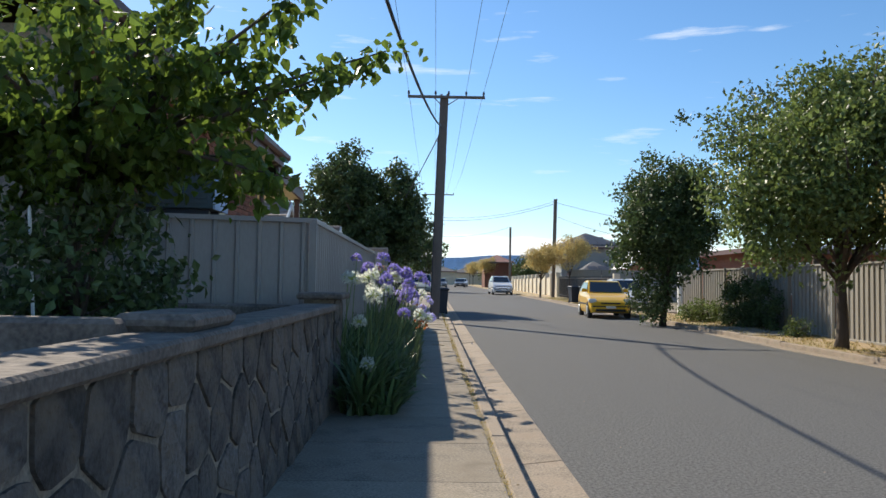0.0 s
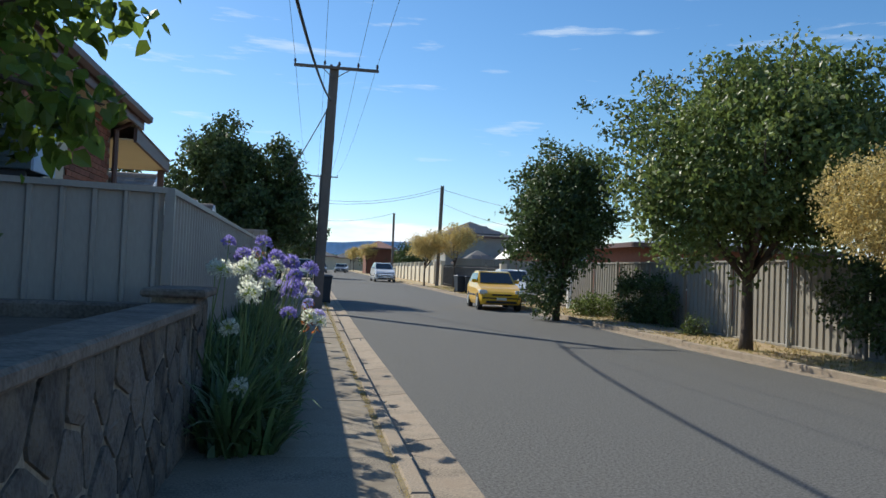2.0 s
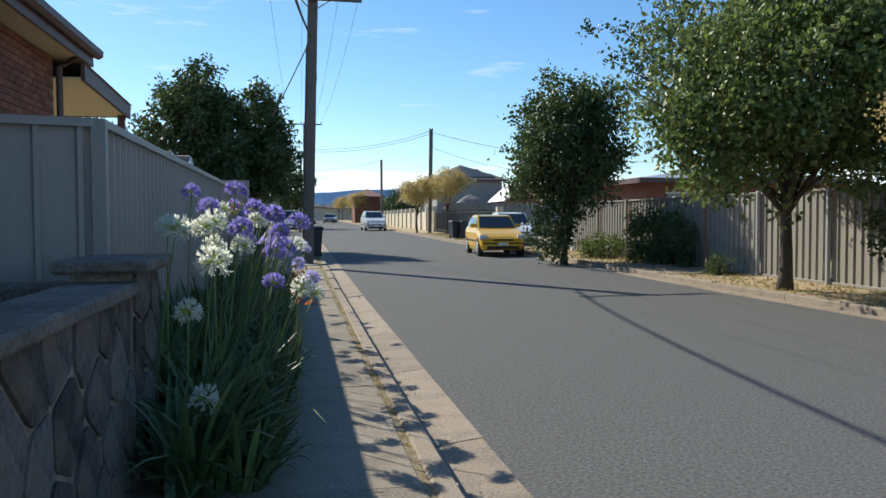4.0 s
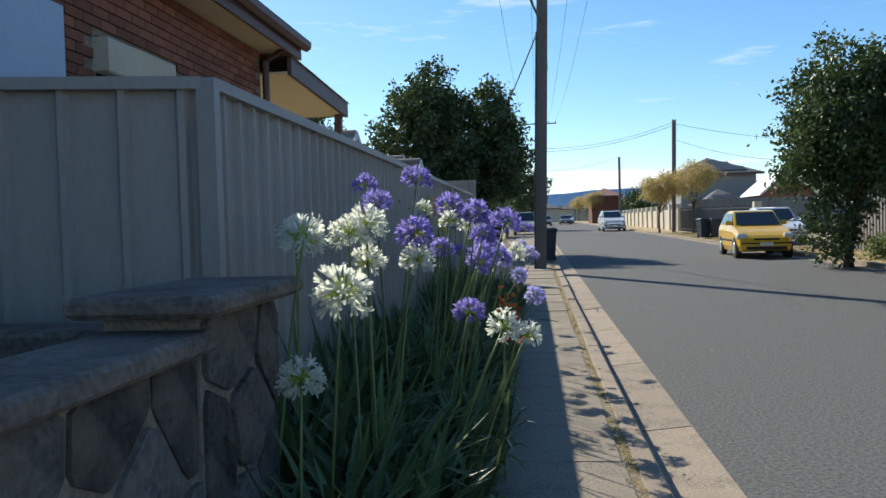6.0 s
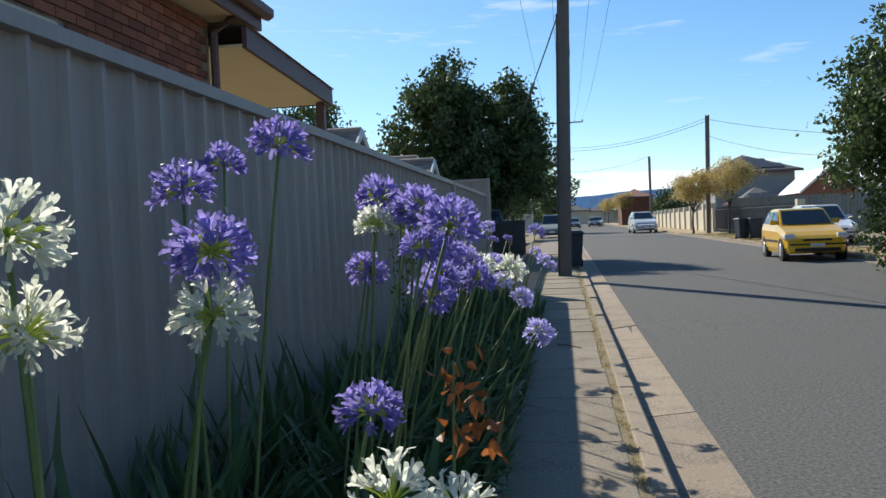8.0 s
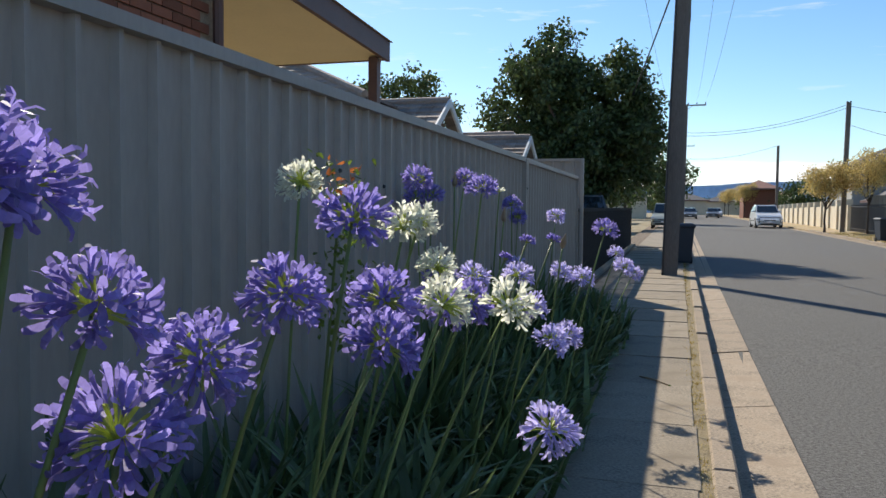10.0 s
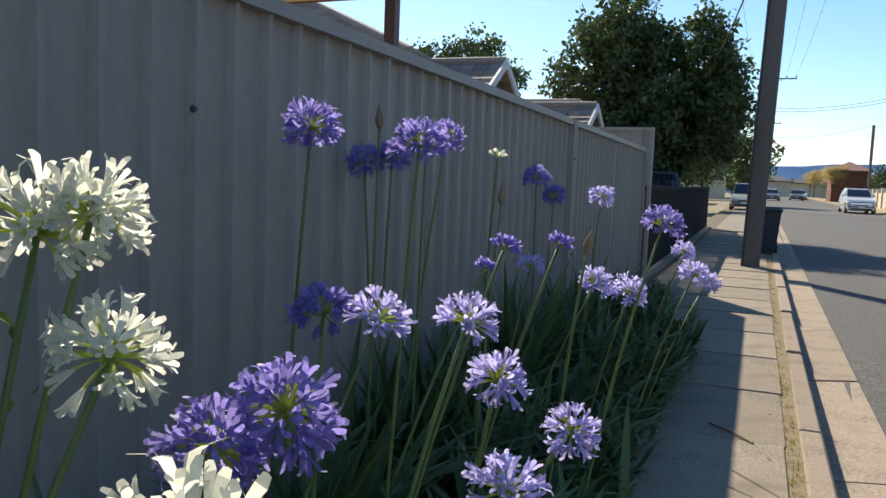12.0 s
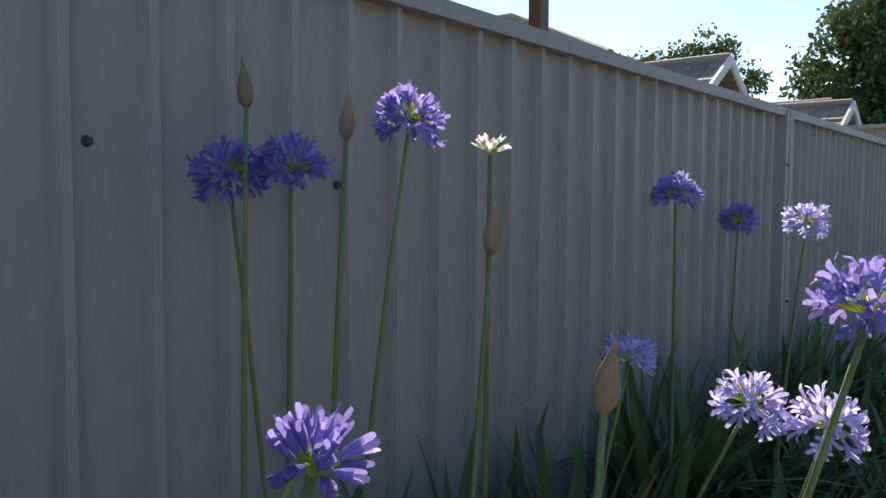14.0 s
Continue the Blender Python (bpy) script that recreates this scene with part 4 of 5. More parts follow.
rail = thing("iron_fence", "dark iron picket fence with pale brick piers", "fence", 10.9, 45, gz(45))
picket = Shape().box(-0.011, -0.011, 0.1, 0.011, 0.011, 1.75).mesh("picket", DARKSTEEL)
for i in range(120):
    part("picket", picket, DARKSTEEL, rail, m=pose(0, 0.2 + i * 0.16, i * 0.16 * 0.0075))
for i in (0, 8):
    part("pier", Shape().box(-0.17, i * 2.45 - 0.17, -0.1, 0.17, i * 2.45 + 0.17, 1.9, 0.02), CREAM, rail)
for z in (0.25, 1.6):
    part("rail", Shape().loft([[(-0.02, y, z + y * 0.0075), (0.02, y, z + y * 0.0075), (0.02, y, z + 0.05 + y * 0.0075), (-0.02, y, z + 0.05 + y * 0.0075)] for y in (0, 19.6)]), DARKSTEEL, rail)
brickwall = thing("pillared_front_wall", "tan rendered front wall with regular piers", "wall", 10.9, 65, gz(65))
part("panel", Shape().box(-0.08, 0, -0.1, 0.08, 45, 1.7), CREAM, brickwall)
for i in range(16):
    part("pier", Shape().box(-0.2, i * 3 - 0.2, -0.1, 0.2, i * 3 + 0.2, 2.1, 0.02), CREAM, brickwall)

# ---- houses far along ----
def hip_house(name, label, x0, y0, x1, y1, z0, wall_h, roof_h, wall_mat, roof_mat, windows=(), panels=()):
    h = thing(name, label, "house", 0, 0, z0)
    part("wall", Shape().box(x0, y0, -0.3, x1, y1, wall_h), wall_mat, h)
    o, cx, cy = 0.5, (x0 + x1) / 2, (y0 + y1) / 2
    ridge = max(0.0, (x1 - x0) - (y1 - y0)) / 2
    s = Shape().add([(x0 - o, y0 - o, wall_h), (x1 + o, y0 - o, wall_h), (x1 + o, y1 + o, wall_h), (x0 - o, y1 + o, wall_h), (cx - ridge, cy, wall_h + roof_h), (cx + ridge + 0.01, cy, wall_h + roof_h)],
                    [(0, 1, 5, 4), (1, 2, 5), (2, 3, 4, 5), (3, 0, 4), (3, 2, 1, 0)])
    part("roof", s, roof_mat, h)
    part("gutter", Shape().box(x0 - o - 0.06, y0 - o - 0.08, wall_h - 0.16, x1 + o, y0 - o + 0.02, wall_h + 0.03), FASCIA, h)
    part("gutter", Shape().box(x0 - o - 0.08, y0 - o + 0.02, wall_h - 0.16, x0 - o + 0.02, y1 + o, wall_h + 0.03), FASCIA, h)
    for (wx, wz, w, hh) in windows:
        wd = part("window", Shape().box(wx, y0 - 0.04, wz, wx + w, y0 - 0.01, wz + hh), WINDOW, h)
        part("frame", Shape().box(wx - 0.06, y0 - 0.07, wz - 0.06, wx + w + 0.06, y0 - 0.045, wz).box(wx - 0.06, y0 - 0.07, wz + hh, wx + w + 0.06, y0 - 0.045, wz + hh + 0.06), WHITE, wd)
    k = roof_h / (cy - y0 + o)
    for (px, u0, u1, w) in panels:
        part("solar_panel", Shape().add([(px, y0 - o + u0, wall_h + u0 * k + 0.09), (px + w, y0 - o + u0, wall_h + u0 * k + 0.09), (px + w, y0 - o + u1, wall_h + u1 * k + 0.09), (px, y0 - o + u1, wall_h + u1 * k + 0.09),
                                         (px, y0 - o + u0, wall_h + u0 * k + 0.04), (px + w, y0 - o + u0, wall_h + u0 * k + 0.04), (px + w, y0 - o + u1, wall_h + u1 * k + 0.04), (px, y0 - o + u1, wall_h + u1 * k + 0.04)],
             [(0, 1, 2, 3), (0, 4, 5, 1), (1, 5, 6, 2), (2, 6, 7, 3), (3, 7, 4, 0)]), PANEL, h)
    return h


hip_house("two_storey_house", "pale two-storey house with grey hipped roof and solar panels", 12.4, 72, 18.4, 80, gz(72), 4.55, 1.6, GREYWALL, SLATE, (), ((14.1, 0.5, 2.1, 0.85), (15.0, 0.5, 3.6, 0.85), (15.9, 0.5, 2.9, 0.85), (16.8, 0.5, 1.5, 0.85)))
hip_house("low_extension", "single-storey wing with grey roof and solar panels", 13.4, 67, 16.0, 71, gz(68), 2.1, 1.1, CREAM, SLATE, (), ((13.9, 0.3, 1.2, 0.8), (14.8, 0.3, 1.3, 0.8)))
bh = thing("red_brick_cottage", "small red brick cottage with pale metal gable roof", "house", 2.0, 12.0, gz(52) + 0.3)
part("wall", Shape().add([(14.6, 52, 0), (18, 52, 0), (18, 52, 2.5), (16.3, 52, 3.9), (14.6, 52, 2.5), (14.6, 57, 0), (18, 57, 0), (18, 57, 2.5), (16.3, 57, 3.9), (14.6, 57, 2.5)], [(0, 1, 2, 3, 4), (9, 8, 7, 6, 5), (0, 4, 9, 5), (1, 6, 7, 2)]), BRICK, bh)
part("roof", Shape().add([(14.3, 51.7, 2.3), (16.3, 51.7, 4.0), (18.3, 51.7, 2.3), (14.3, 57.3, 2.3), (16.3, 57.3, 4.0), (18.3, 57.3, 2.3), (14.3, 51.7, 2.2), (16.3, 51.7, 3.9), (18.3, 51.7, 2.2)], [(0, 3, 4, 1), (1, 4, 5, 2), (0, 1, 7, 6), (1, 2, 8, 7)]), GALV, bh)
part("barge_board", Shape().add([(14.3, 51.66, 2.2), (16.3, 51.66, 3.9), (18.3, 51.66, 2.2), (18.3, 51.66, 2.38), (16.3, 51.66, 4.08), (14.3, 51.66, 2.38)], [(0, 1, 4, 5), (1, 2, 3, 4)]), WHITE, bh)
hip_house("red_roofed_house", "distant brick house with red hipped roof", 8.9, 122, 13.2, 129, gz(122), 4.1, 1.3, BRICK, REDTILE)
hip_house("low_house", "low house with flat pale roof behind the sheet fence", 13.2, 32, 22, 38, 0.2, 2.75, 0.5, BRICK, GALV, ((14, 1.0, 1.5, 1.2),))
for i, (x, y, h) in enumerate(((-16, 60, 3.0), (-14, 85, 3.2), (-12, 120, 3.2), (14, 160, 3.0), (-2, 175, 3.0), (22, 100, 3.2), (6, 190, 3.0))):
    hip_house("far_house", "distant low suburban house with hipped roof", x, y, x + 8, y + 7, gz(y), h, 1.5, CREAM, (SLATE, REDTILE)[i % 2])

# Far hills: their haze is only the material's painted tint.
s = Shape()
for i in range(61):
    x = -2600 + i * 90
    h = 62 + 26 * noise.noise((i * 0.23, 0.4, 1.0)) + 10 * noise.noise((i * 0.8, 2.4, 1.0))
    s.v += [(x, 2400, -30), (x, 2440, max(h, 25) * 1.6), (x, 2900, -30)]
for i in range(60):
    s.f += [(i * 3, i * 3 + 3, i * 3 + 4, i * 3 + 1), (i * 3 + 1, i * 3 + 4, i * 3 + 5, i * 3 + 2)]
setting("backdrop_hills", s, HAZED_HILL, "far hills with blue haze painted into their colour", "hills", True)

# ---- vehicles ----
def car(name, label, x, y, rz, paint, L=3.85, W=1.66, H=1.49, belt=0.92, bonnet=0.9, cab0=0.30, cab1=0.97, z0=0.0, suv=False):
    """Nose towards -y in its own frame."""
    c = thing(name, label, "car", x, y, z0, rz)
    hw = W / 2
    def ring(yy, half, zb, zt, shoulder):
        return [(-half * 0.93, yy, zb), (half * 0.93, yy, zb), (half, yy, zb + 0.16), (half, yy, shoulder), (half * 0.93, yy, zt), (-half * 0.93, yy, zt), (-half, yy, shoulder), (-half, yy, zb + 0.16)]
    y0 = -L / 2
    st = [(0.0, 0.78, 0.30, 0.62, 0.52), (0.03, 0.90, 0.22, 0.70, 0.58), (0.10, 0.985, 0.19, bonnet * 0.84, 0.66), (0.28, 1.0, 0.19, bonnet, 0.8), (0.5, 1.0, 0.19, belt, 0.82), (0.8, 1.0, 0.19, belt + 0.03, 0.84), (0.96, 0.97, 0.22, belt + 0.03, 0.84), (1.0, 0.9, 0.3, belt - 0.02, 0.75)]
    part("body", Shape().loft([ring(y0 + L * a, hw * b, zb, zt, sh) for a, b, zb, zt, sh in st]), paint, c, smooth=False)
    cb = [(cab0, 0.86, belt - 0.03), (cab0 + 0.185, 0.74, H - 0.03), (cab0 + 0.33, 0.735, H), (cab1 - 0.14, 0.71, H - 0.03), (cab1 - 0.07, 0.69, H - 0.10), (cab1, 0.84, belt)]
    rings = []
    for a, b, z in cb:
        yy = y0 + L * a
        base_half = hw * 0.92
        rings.append([(-base_half, yy, belt - 0.05), (base_half, yy, belt - 0.05), (hw * b, yy, z), (-hw * b, yy, z)])
    part("cabin", Shape().loft(rings), paint, c)
    a0, a1 = y0 + L * cab0, y0 + L * (cab0 + 0.185)
    lerp = lambda p, q, k: p + (q - p) * k
    def on_front(u, k):
        half = lerp(hw * 0.86, hw * 0.74, k)
        return (u * half, lerp(a0, a1, k) - 0.018, lerp(belt - 0.03, H - 0.03, k) + 0.012)
    part("windscreen", Shape().add([on_front(-0.93, 0.08), on_front(0.93, 0.08), on_front(0.93, 0.9), on_front(-0.93, 0.9)], [(0, 1, 2, 3)]), GLASS, c)
    b0, b1 = y0 + L * (cab1 - 0.07), y0 + L * cab1
    part("rear_window", Shape().add([(-hw * 0.62, b0 + 0.03, H - 0.13), (hw * 0.62, b0 + 0.03, H - 0.13), (hw * 0.72, b1 + 0.012, belt + 0.06), (-hw * 0.72, b1 + 0.012, belt + 0.06)], [(3, 2, 1, 0)]), GLASS, c)
    for sg in (-1, 1):
        def side(a, k):
            base, topw = hw * 0.92, hw * 0.735
            return (sg * (lerp(base, topw, k) + 0.012), y0 + L * a, lerp(belt, H - 0.02, k))
        for q0, q1, t0, t1 in ((cab0 + 0.06, 0.60, cab0 + 0.19, 0.60), (0.62, 0.80, 0.62, 0.80), (0.82, cab1 - 0.05, 0.82, cab1 - 0.11)):
            fs = [side(q0, 0.1), side(q1, 0.1), side(t1, 0.85), side(t0, 0.85)]
            part("side_window", Shape().add(fs, [(0, 1, 2, 3) if sg > 0 else (3, 2, 1, 0)]), GLASS, c)
        part("headlight", Shape().box(sg * hw * 0.82 - 0.16, y0 + 0.02, 0.6, sg * hw * 0.82 + 0.12, y0 + 0.36, 0.76, 0.04), LAMP, c)
        part("mirror", Shape().box(sg * hw * 1.02 - 0.1, y0 + L * (cab0 + 0.08), belt + 0.02, sg * hw * 1.02 + 0.1, y0 + L * (cab0 + 0.08) + 0.09, belt + 0.16, 0.03), paint, c)
        part("side_strip", Shape().box(sg * hw - 0.012, y0 + L * 0.28, 0.5, sg * hw + 0.012, y0 + L * 0.76, 0.57, 0.004), TRIM, c)
        for wy in (y0 + L * 0.175, y0 + L * 0.82):
            r = 0.29 if not suv else 0.36
            part("wheel_arch", Shape().tube([(sg * (hw - 0.16), wy, r), (sg * (hw + 0.006), wy, r)], [r + 0.06, r + 0.06], 20), TRIM, c)
            wh = part("wheel", Shape().tube([(sg * (hw - 0.18), wy, r), (sg * (hw - 0.15), wy, r), (sg * (hw - 0.01), wy, r), (sg * (hw + 0.012), wy, r)], [r - 0.04, r, r, r - 0.05], 22), RUBBER, c)
            part("rim", Shape().tube([(sg * (hw + 0.008), wy, r), (sg * (hw + 0.022), wy, r), (sg * (hw + 0.03), wy, r)], [r * 0.66, r * 0.62, r * 0.2], 16), GALV, wh)
    part("grille", Shape().box(-hw * 0.45, y0 - 0.012, 0.55, hw * 0.45, y0 + 0.1, 0.61, 0.01), TRIM, c)
    part("lower_intake", Shape().box(-hw * 0.7, y0 - 0.006, 0.26, hw * 0.7, y0 + 0.12, 0.36, 0.01), TRIM, c)
    part("bumper_strip", Shape().box(-hw * 0.86, y0 - 0.006, 0.43, hw * 0.86, y0 + 0.16, 0.485, 0.01), TRIM, c)
    part("number_plate", Shape().box(-0.19, y0 - 0.022, 0.38, 0.19, y0 - 0.008, 0.48, 0.004), WHITE, c)
    for u in (-0.35, 0.3):
        part("wiper", Shape().tube([(u, a0 - 0.03, belt + 0.02), (u + 0.42, a0 + 0.06, belt + 0.12)], [0.009, 0.006], 5), TRIM, c)
    if suv:
        part("roof_rack", Shape().box(-hw * 0.7, y0 + L * 0.5, H, -hw * 0.65, y0 + L * 0.9, H + 0.06).box(hw * 0.65, y0 + L * 0.5, H, hw * 0.7, y0 + L * 0.9, H + 0.06), TRIM, c)
        part("bull_bar", Shape().tube([(-hw * 0.8, y0 - 0.08, 0.4), (-hw * 0.75, y0 - 0.1, 0.78), (hw * 0.75, y0 - 0.1, 0.78), (hw * 0.8, y0 - 0.08, 0.4)], [0.03] * 4, 8), TRIM, c)
    return c


car("yellow_hatchback", "bright yellow small hatchback parked at the kerb", 7.42, 33.0, -4, YELLOW, 3.85, 1.66, 1.49, 0.99, 0.97, z0=gz(33) + 0.01)
car("white_wagon", "white car parked in the driveway", 10.0, 39.6, -4, CARWHITE, 4.4, 1.72, 1.5, z0=gz(39) + 0.1)
car("white_four_wheel_drive", "white four wheel drive parked across the road", 6.95, 74.5, 1.5, CARWHITE, 4.8, 1.9, 1.75, 1.15, 1.12, suv=True, z0=gz(74))
car("grey_sedan", "distant grey car parked at the kerb", 1.95, 118, 0, CARGREY, 4.4, 1.75, 1.45, z0=gz(118))
car("white_sedan", "distant white car parked at the kerb", 2.1, 135, 0, CARWHITE, 4.4, 1.75, 1.45, z0=gz(135))
car("grey_sedan", "distant grey car parked across the road", 5.2, 128, 0, CARGREY, 4.4, 1.75, 1.45, z0=gz(128))
car("white_sedan", "distant white car parked across the road", 6.2, 140, 0, CARWHITE, 4.4, 1.75, 1.45, z0=gz(140))
car("dark_four_wheel_drive", "dark four wheel drive parked under the tree", -2.45, 35.0, 8, CARGREY, 4.7, 1.85, 1.75, 1.1, 1.05, suv=True, z0=0.3)
car("pale_green_van", "pale grey-green van parked beside the footpath", -0.4, 66, 0, material("pale_green_paint", (0.25, 0.29, 0.28), 0.4, vary=0.05, bump=0.0), 4.4, 1.7, 1.7, 1.0, 0.98, z0=gz(66) + 0.1)


def bin_(x, y, label, rz=0):
    b = thing("wheelie_bin", label, "bin", x, y, gz(y) + 0.095, rz, group="wheelie bins")
    part("body", Shape().loft([[(-w, -w, z), (w, -w, z), (w, w * 1.1, z), (-w, w * 1.1, z)] for w, z in ((0.2, 0.06), (0.22, 0.1), (0.28, 0.92), (0.3, 0.95))]), BIN, b)
    part("lid", Shape().loft([[(-w, -w - 0.02, z), (w, -w - 0.02, z), (w, w * 1.15, z), (-w, w * 1.15, z)] for w, z in ((0.31, 0.951), (0.31, 0.99), (0.24, 1.04))]), BIN, b)
    for sg in (-1, 1):
        part("wheel", Shape().tube([(sg * 0.2, 0.22, 0.1), (sg * 0.26, 0.22, 0.1)], [0.1, 0.1], 14), RUBBER, b)
    part("handle", Shape().tube([(-0.2, 0.36, 0.93), (0.2, 0.36, 0.93)], [0.018, 0.018], 6), BIN, b)


bin_(8.95, 47.5, "dark wheelie bin standing on the verge", 10)
bin_(9.45, 47.0, "dark wheelie bin standing on the verge", -5)
bin_(0.62, 30.6, "dark wheelie bin standing behind the power pole", 0)

# ---- agapanthus bed ----
def floret(s, core, origin, d, size, opened=1.0, r=random):
    """A trumpet of six petals on a green pedicel."""
    d = d.normalized()
    side = d.cross(Vector((0.3, 0.5, 0.8))).normalized()
    up = side.cross(d)
    spin = r.uniform(0, 6.28)
    for k in range(6):
        a = spin + k * math.pi / 3 + r.uniform(-0.1, 0.1)
        out = side * math.cos(a) + up * math.sin(a)
        tan = d.cross(out)
        L, w = size * r.uniform(0.8, 1.2), size * 0.112
        p0 = origin + out * size * 0.05
        p1 = origin + d * L * 0.45 + out * L * 0.14
        p2 = origin + d * L * 0.8 + out * L * (0.14 + 0.28 * opened)
        p3 = origin + d * L * (0.98 - 0.16 * opened) + out * L * (0.16 + 0.50 * opened)
        p4 = p3 + (p3 - p2) * 0.16
        s.add([p0, p1 - tan * w * 0.7, p1 + tan * w * 0.7, p2 - tan * w * 1.05, p2 + tan * w * 1.05, p3 - tan * w * 0.72, p3 + tan * w * 0.72, p4], [(0, 1, 2), (1, 3, 4, 2), (3, 5, 6, 4), (5, 7, 6)])


def head_meshes(name, mat, seed, n=46, radius=0.05, size=0.04, lower=-0.45, opened=0.8):
    r = random.Random(seed)
    s, core = Shape(), Shape()
    for i in range(n):
        z = lower + (1 - lower) * (i + 0.5) / n
        a = i * 2.39996 + r.uniform(-0.25, 0.25)
        q = math.sqrt(max(0, 1 - z * z))
        d = Vector((math.cos(a) * q, math.sin(a) * q, z + r.uniform(-0.12, 0.12))).normalized()
        rad = radius * r.uniform(0.75, 1.15)
        o = d * rad
        core.tube([(0, 0, 0), d * rad * 0.6 + Vector((0, 0, 0.004)), o + d * size * 0.12], [0.0024, 0.0020, 0.0032], 4, False)
        droop = (d + Vector((0, 0, r.uniform(-0.55, 0.1)))).normalized()
        floret(s, core, o, droop, size * r.uniform(0.8, 1.15), opened * r.uniform(0.3, 1.15), r)
    return s.mesh(name, mat), core.mesh("flower_core", GREENCORE)


HEADS = {
    "violet": [head_meshes("florets", PURPLE, 100 + i, 44 - 4 * i, radius=0.046, size=0.044, lower=-0.5 + 0.12 * i) for i in range(4)],
    "lilac": [head_meshes("florets", PALE, 120 + i, 34 - 4 * i, radius=0.046, size=0.046, lower=-0.4 + 0.15 * i) for i in range(3)],
    "white": [head_meshes("florets", IVORY, 140 + i, 38 - 4 * i, lower=-0.5 + 0.1 * i, radius=0.05, size=0.045) for i in range(3)],
    "opening": [head_meshes("florets", PURPLE, 160, 22, 0.022, 0.034, 0.45, 0.02), head_meshes("florets", IVORY, 161, 10, 0.02, 0.03, 0.4, 0.15)],
}
BUD = Shape().tube([(0, 0, 0), (0, 0, 0.012), (0.002, 0, 0.032), (0.003, 0, 0.052), (0.006, 0, 0.075), (0.009, 0, 0.092)], [0.006, 0.014, 0.0165, 0.012, 0.005, 0.001], 9).mesh("bud", BUDSKIN, True)
LABELS = {"violet": "violet-blue agapanthus flower on a long green stalk", "lilac": "pale lilac agapanthus flower on a leaning green stalk",
          "white": "white agapanthus flower with a green heart on a long stalk", "opening": "half-open agapanthus flower on an upright stalk", "bud": "closed pointed agapanthus bud on an upright stalk"}
fr = random.Random(77)


def flower(x, y, z, kind, scale=1.0, variant=None, base=None):
    bx, by = (x - fr.uniform(-0.05, 0.22), y + fr.uniform(-0.12, 0.15)) if x < -0.45 else (x - fr.uniform(0.12, 0.42), y + fr.uniform(-0.22, 0.2))
    bx = min(max(bx, -0.98), -0.15)
    f = thing("agapanthus_flower", LABELS[kind], "flower", bx, by, 0.09, group="agapanthus flowers")
    top = Vector((x - bx, y - by, z - 0.09))
    mid = Vector((top.x * 0.35, top.y * 0.35, top.z * 0.52))
    pts = [Vector((0, 0, -0.03)).lerp(mid, k) * (1 - k) + mid.lerp(top, k) * k for k in (0, 0.2, 0.4, 0.6, 0.8, 1.0)]
    if kind == "bud":
        pts[-1] = top
    part("stem", Shape().tube(pts, [0.0075, 0.0068, 0.006, 0.0055, 0.005, 0.0045], 7), STALK, f, smooth=True)
    d = (pts[-1] - pts[-2]).normalized()
    lay = Matrix.Translation(top) @ d.to_track_quat("Z", "Y").to_matrix().to_4x4() @ Matrix.Rotation(fr.uniform(0, 6.28), 4, "Z") @ Matrix.Scale(scale, 4)
    if kind == "bud":
        part("bud", BUD, BUDSKIN, f, m=lay)
        return f
    pick = HEADS[kind][fr.randrange(len(HEADS[kind])) if variant is None else variant]
    head = part("flower_head", pick[0], PURPLE, f, m=lay)
    part("flower_core", pick[1], GREENCORE, head)
    return f


WHITES = [(-0.65, 9.36, 1.43, 1.0), (-0.46, 9.58, 1.47, 0.95), (-0.47, 9.62, 1.32, 0.85), (-0.40, 8.92, 1.26, 1.05), (-0.32, 9.93, 1.31, 0.9), (-0.41, 8.55, 0.61, 0.9), (-0.53, 8.9, 1.0, 0.85), (0.06, 9.71, 1.04, 0.9), (0.15, 9.78, 1.0, 0.75),
          (-0.35, 12.91, 1.44, 1.0), (-0.10, 12.54, 1.235, 1.0), (0.05, 12.7, 1.22, 1.0), (-0.23, 12.9, 1.31, 0.78), (-0.70, 12.85, 1.59, 0.9), (-0.31, 12.95, 1.46, 0.75), (-0.29, 11.1, 1.48, 0.8), (-0.51, 9.48, 1.44, 0.85), (-0.72, 9.5, 1.44, 0.85)]
for x, y, z, q in WHITES:
    flower(x, y, z - 0.02, "white", q)
VIOLETS = [(-0.77, 11.0, 1.7), (-0.57, 10.32, 1.57), (-0.33, 9.96, 1.43), (-0.40, 10.53, 1.69), (-0.14, 11.08, 1.52), (-0.31, 11.25, 1.57), (0.05, 10.5, 1.46), (-0.13, 10.33, 1.03), (-0.09, 10.88, 1.39), 
           (-0.36, 11.23, 1.32), (-0.17, 11.18, 1.51), (-0.11, 11.23, 1.38), (-0.13, 11.46, 1.28), (-0.14, 11.3, 1.21), (-0.05, 11.96, 1.22), (-0.15, 12.04, 1.475), (-0.12, 12.15, 1.29), (-0.13, 11.71, 1.35),
           (-0.69, 14.03, 1.64), (-0.36, 14.0, 1.6), (-0.25, 13.1, 1.14), (-0.77, 15.18, 1.7), (-0.74, 16.46, 1.55), (-0.92, 17.6, 1.45), (-0.99, 14.89, 1.58), (-0.92, 14.99, 1.59), (0.11, 15.08, 1.39), (-0.2, 13.2, 1.17), (-0.5, 13.8, 1.2)]
for x, y, z in VIOLETS:
    flower(x, y, z - 0.02, "violet", fr.uniform(0.85, 1.05))
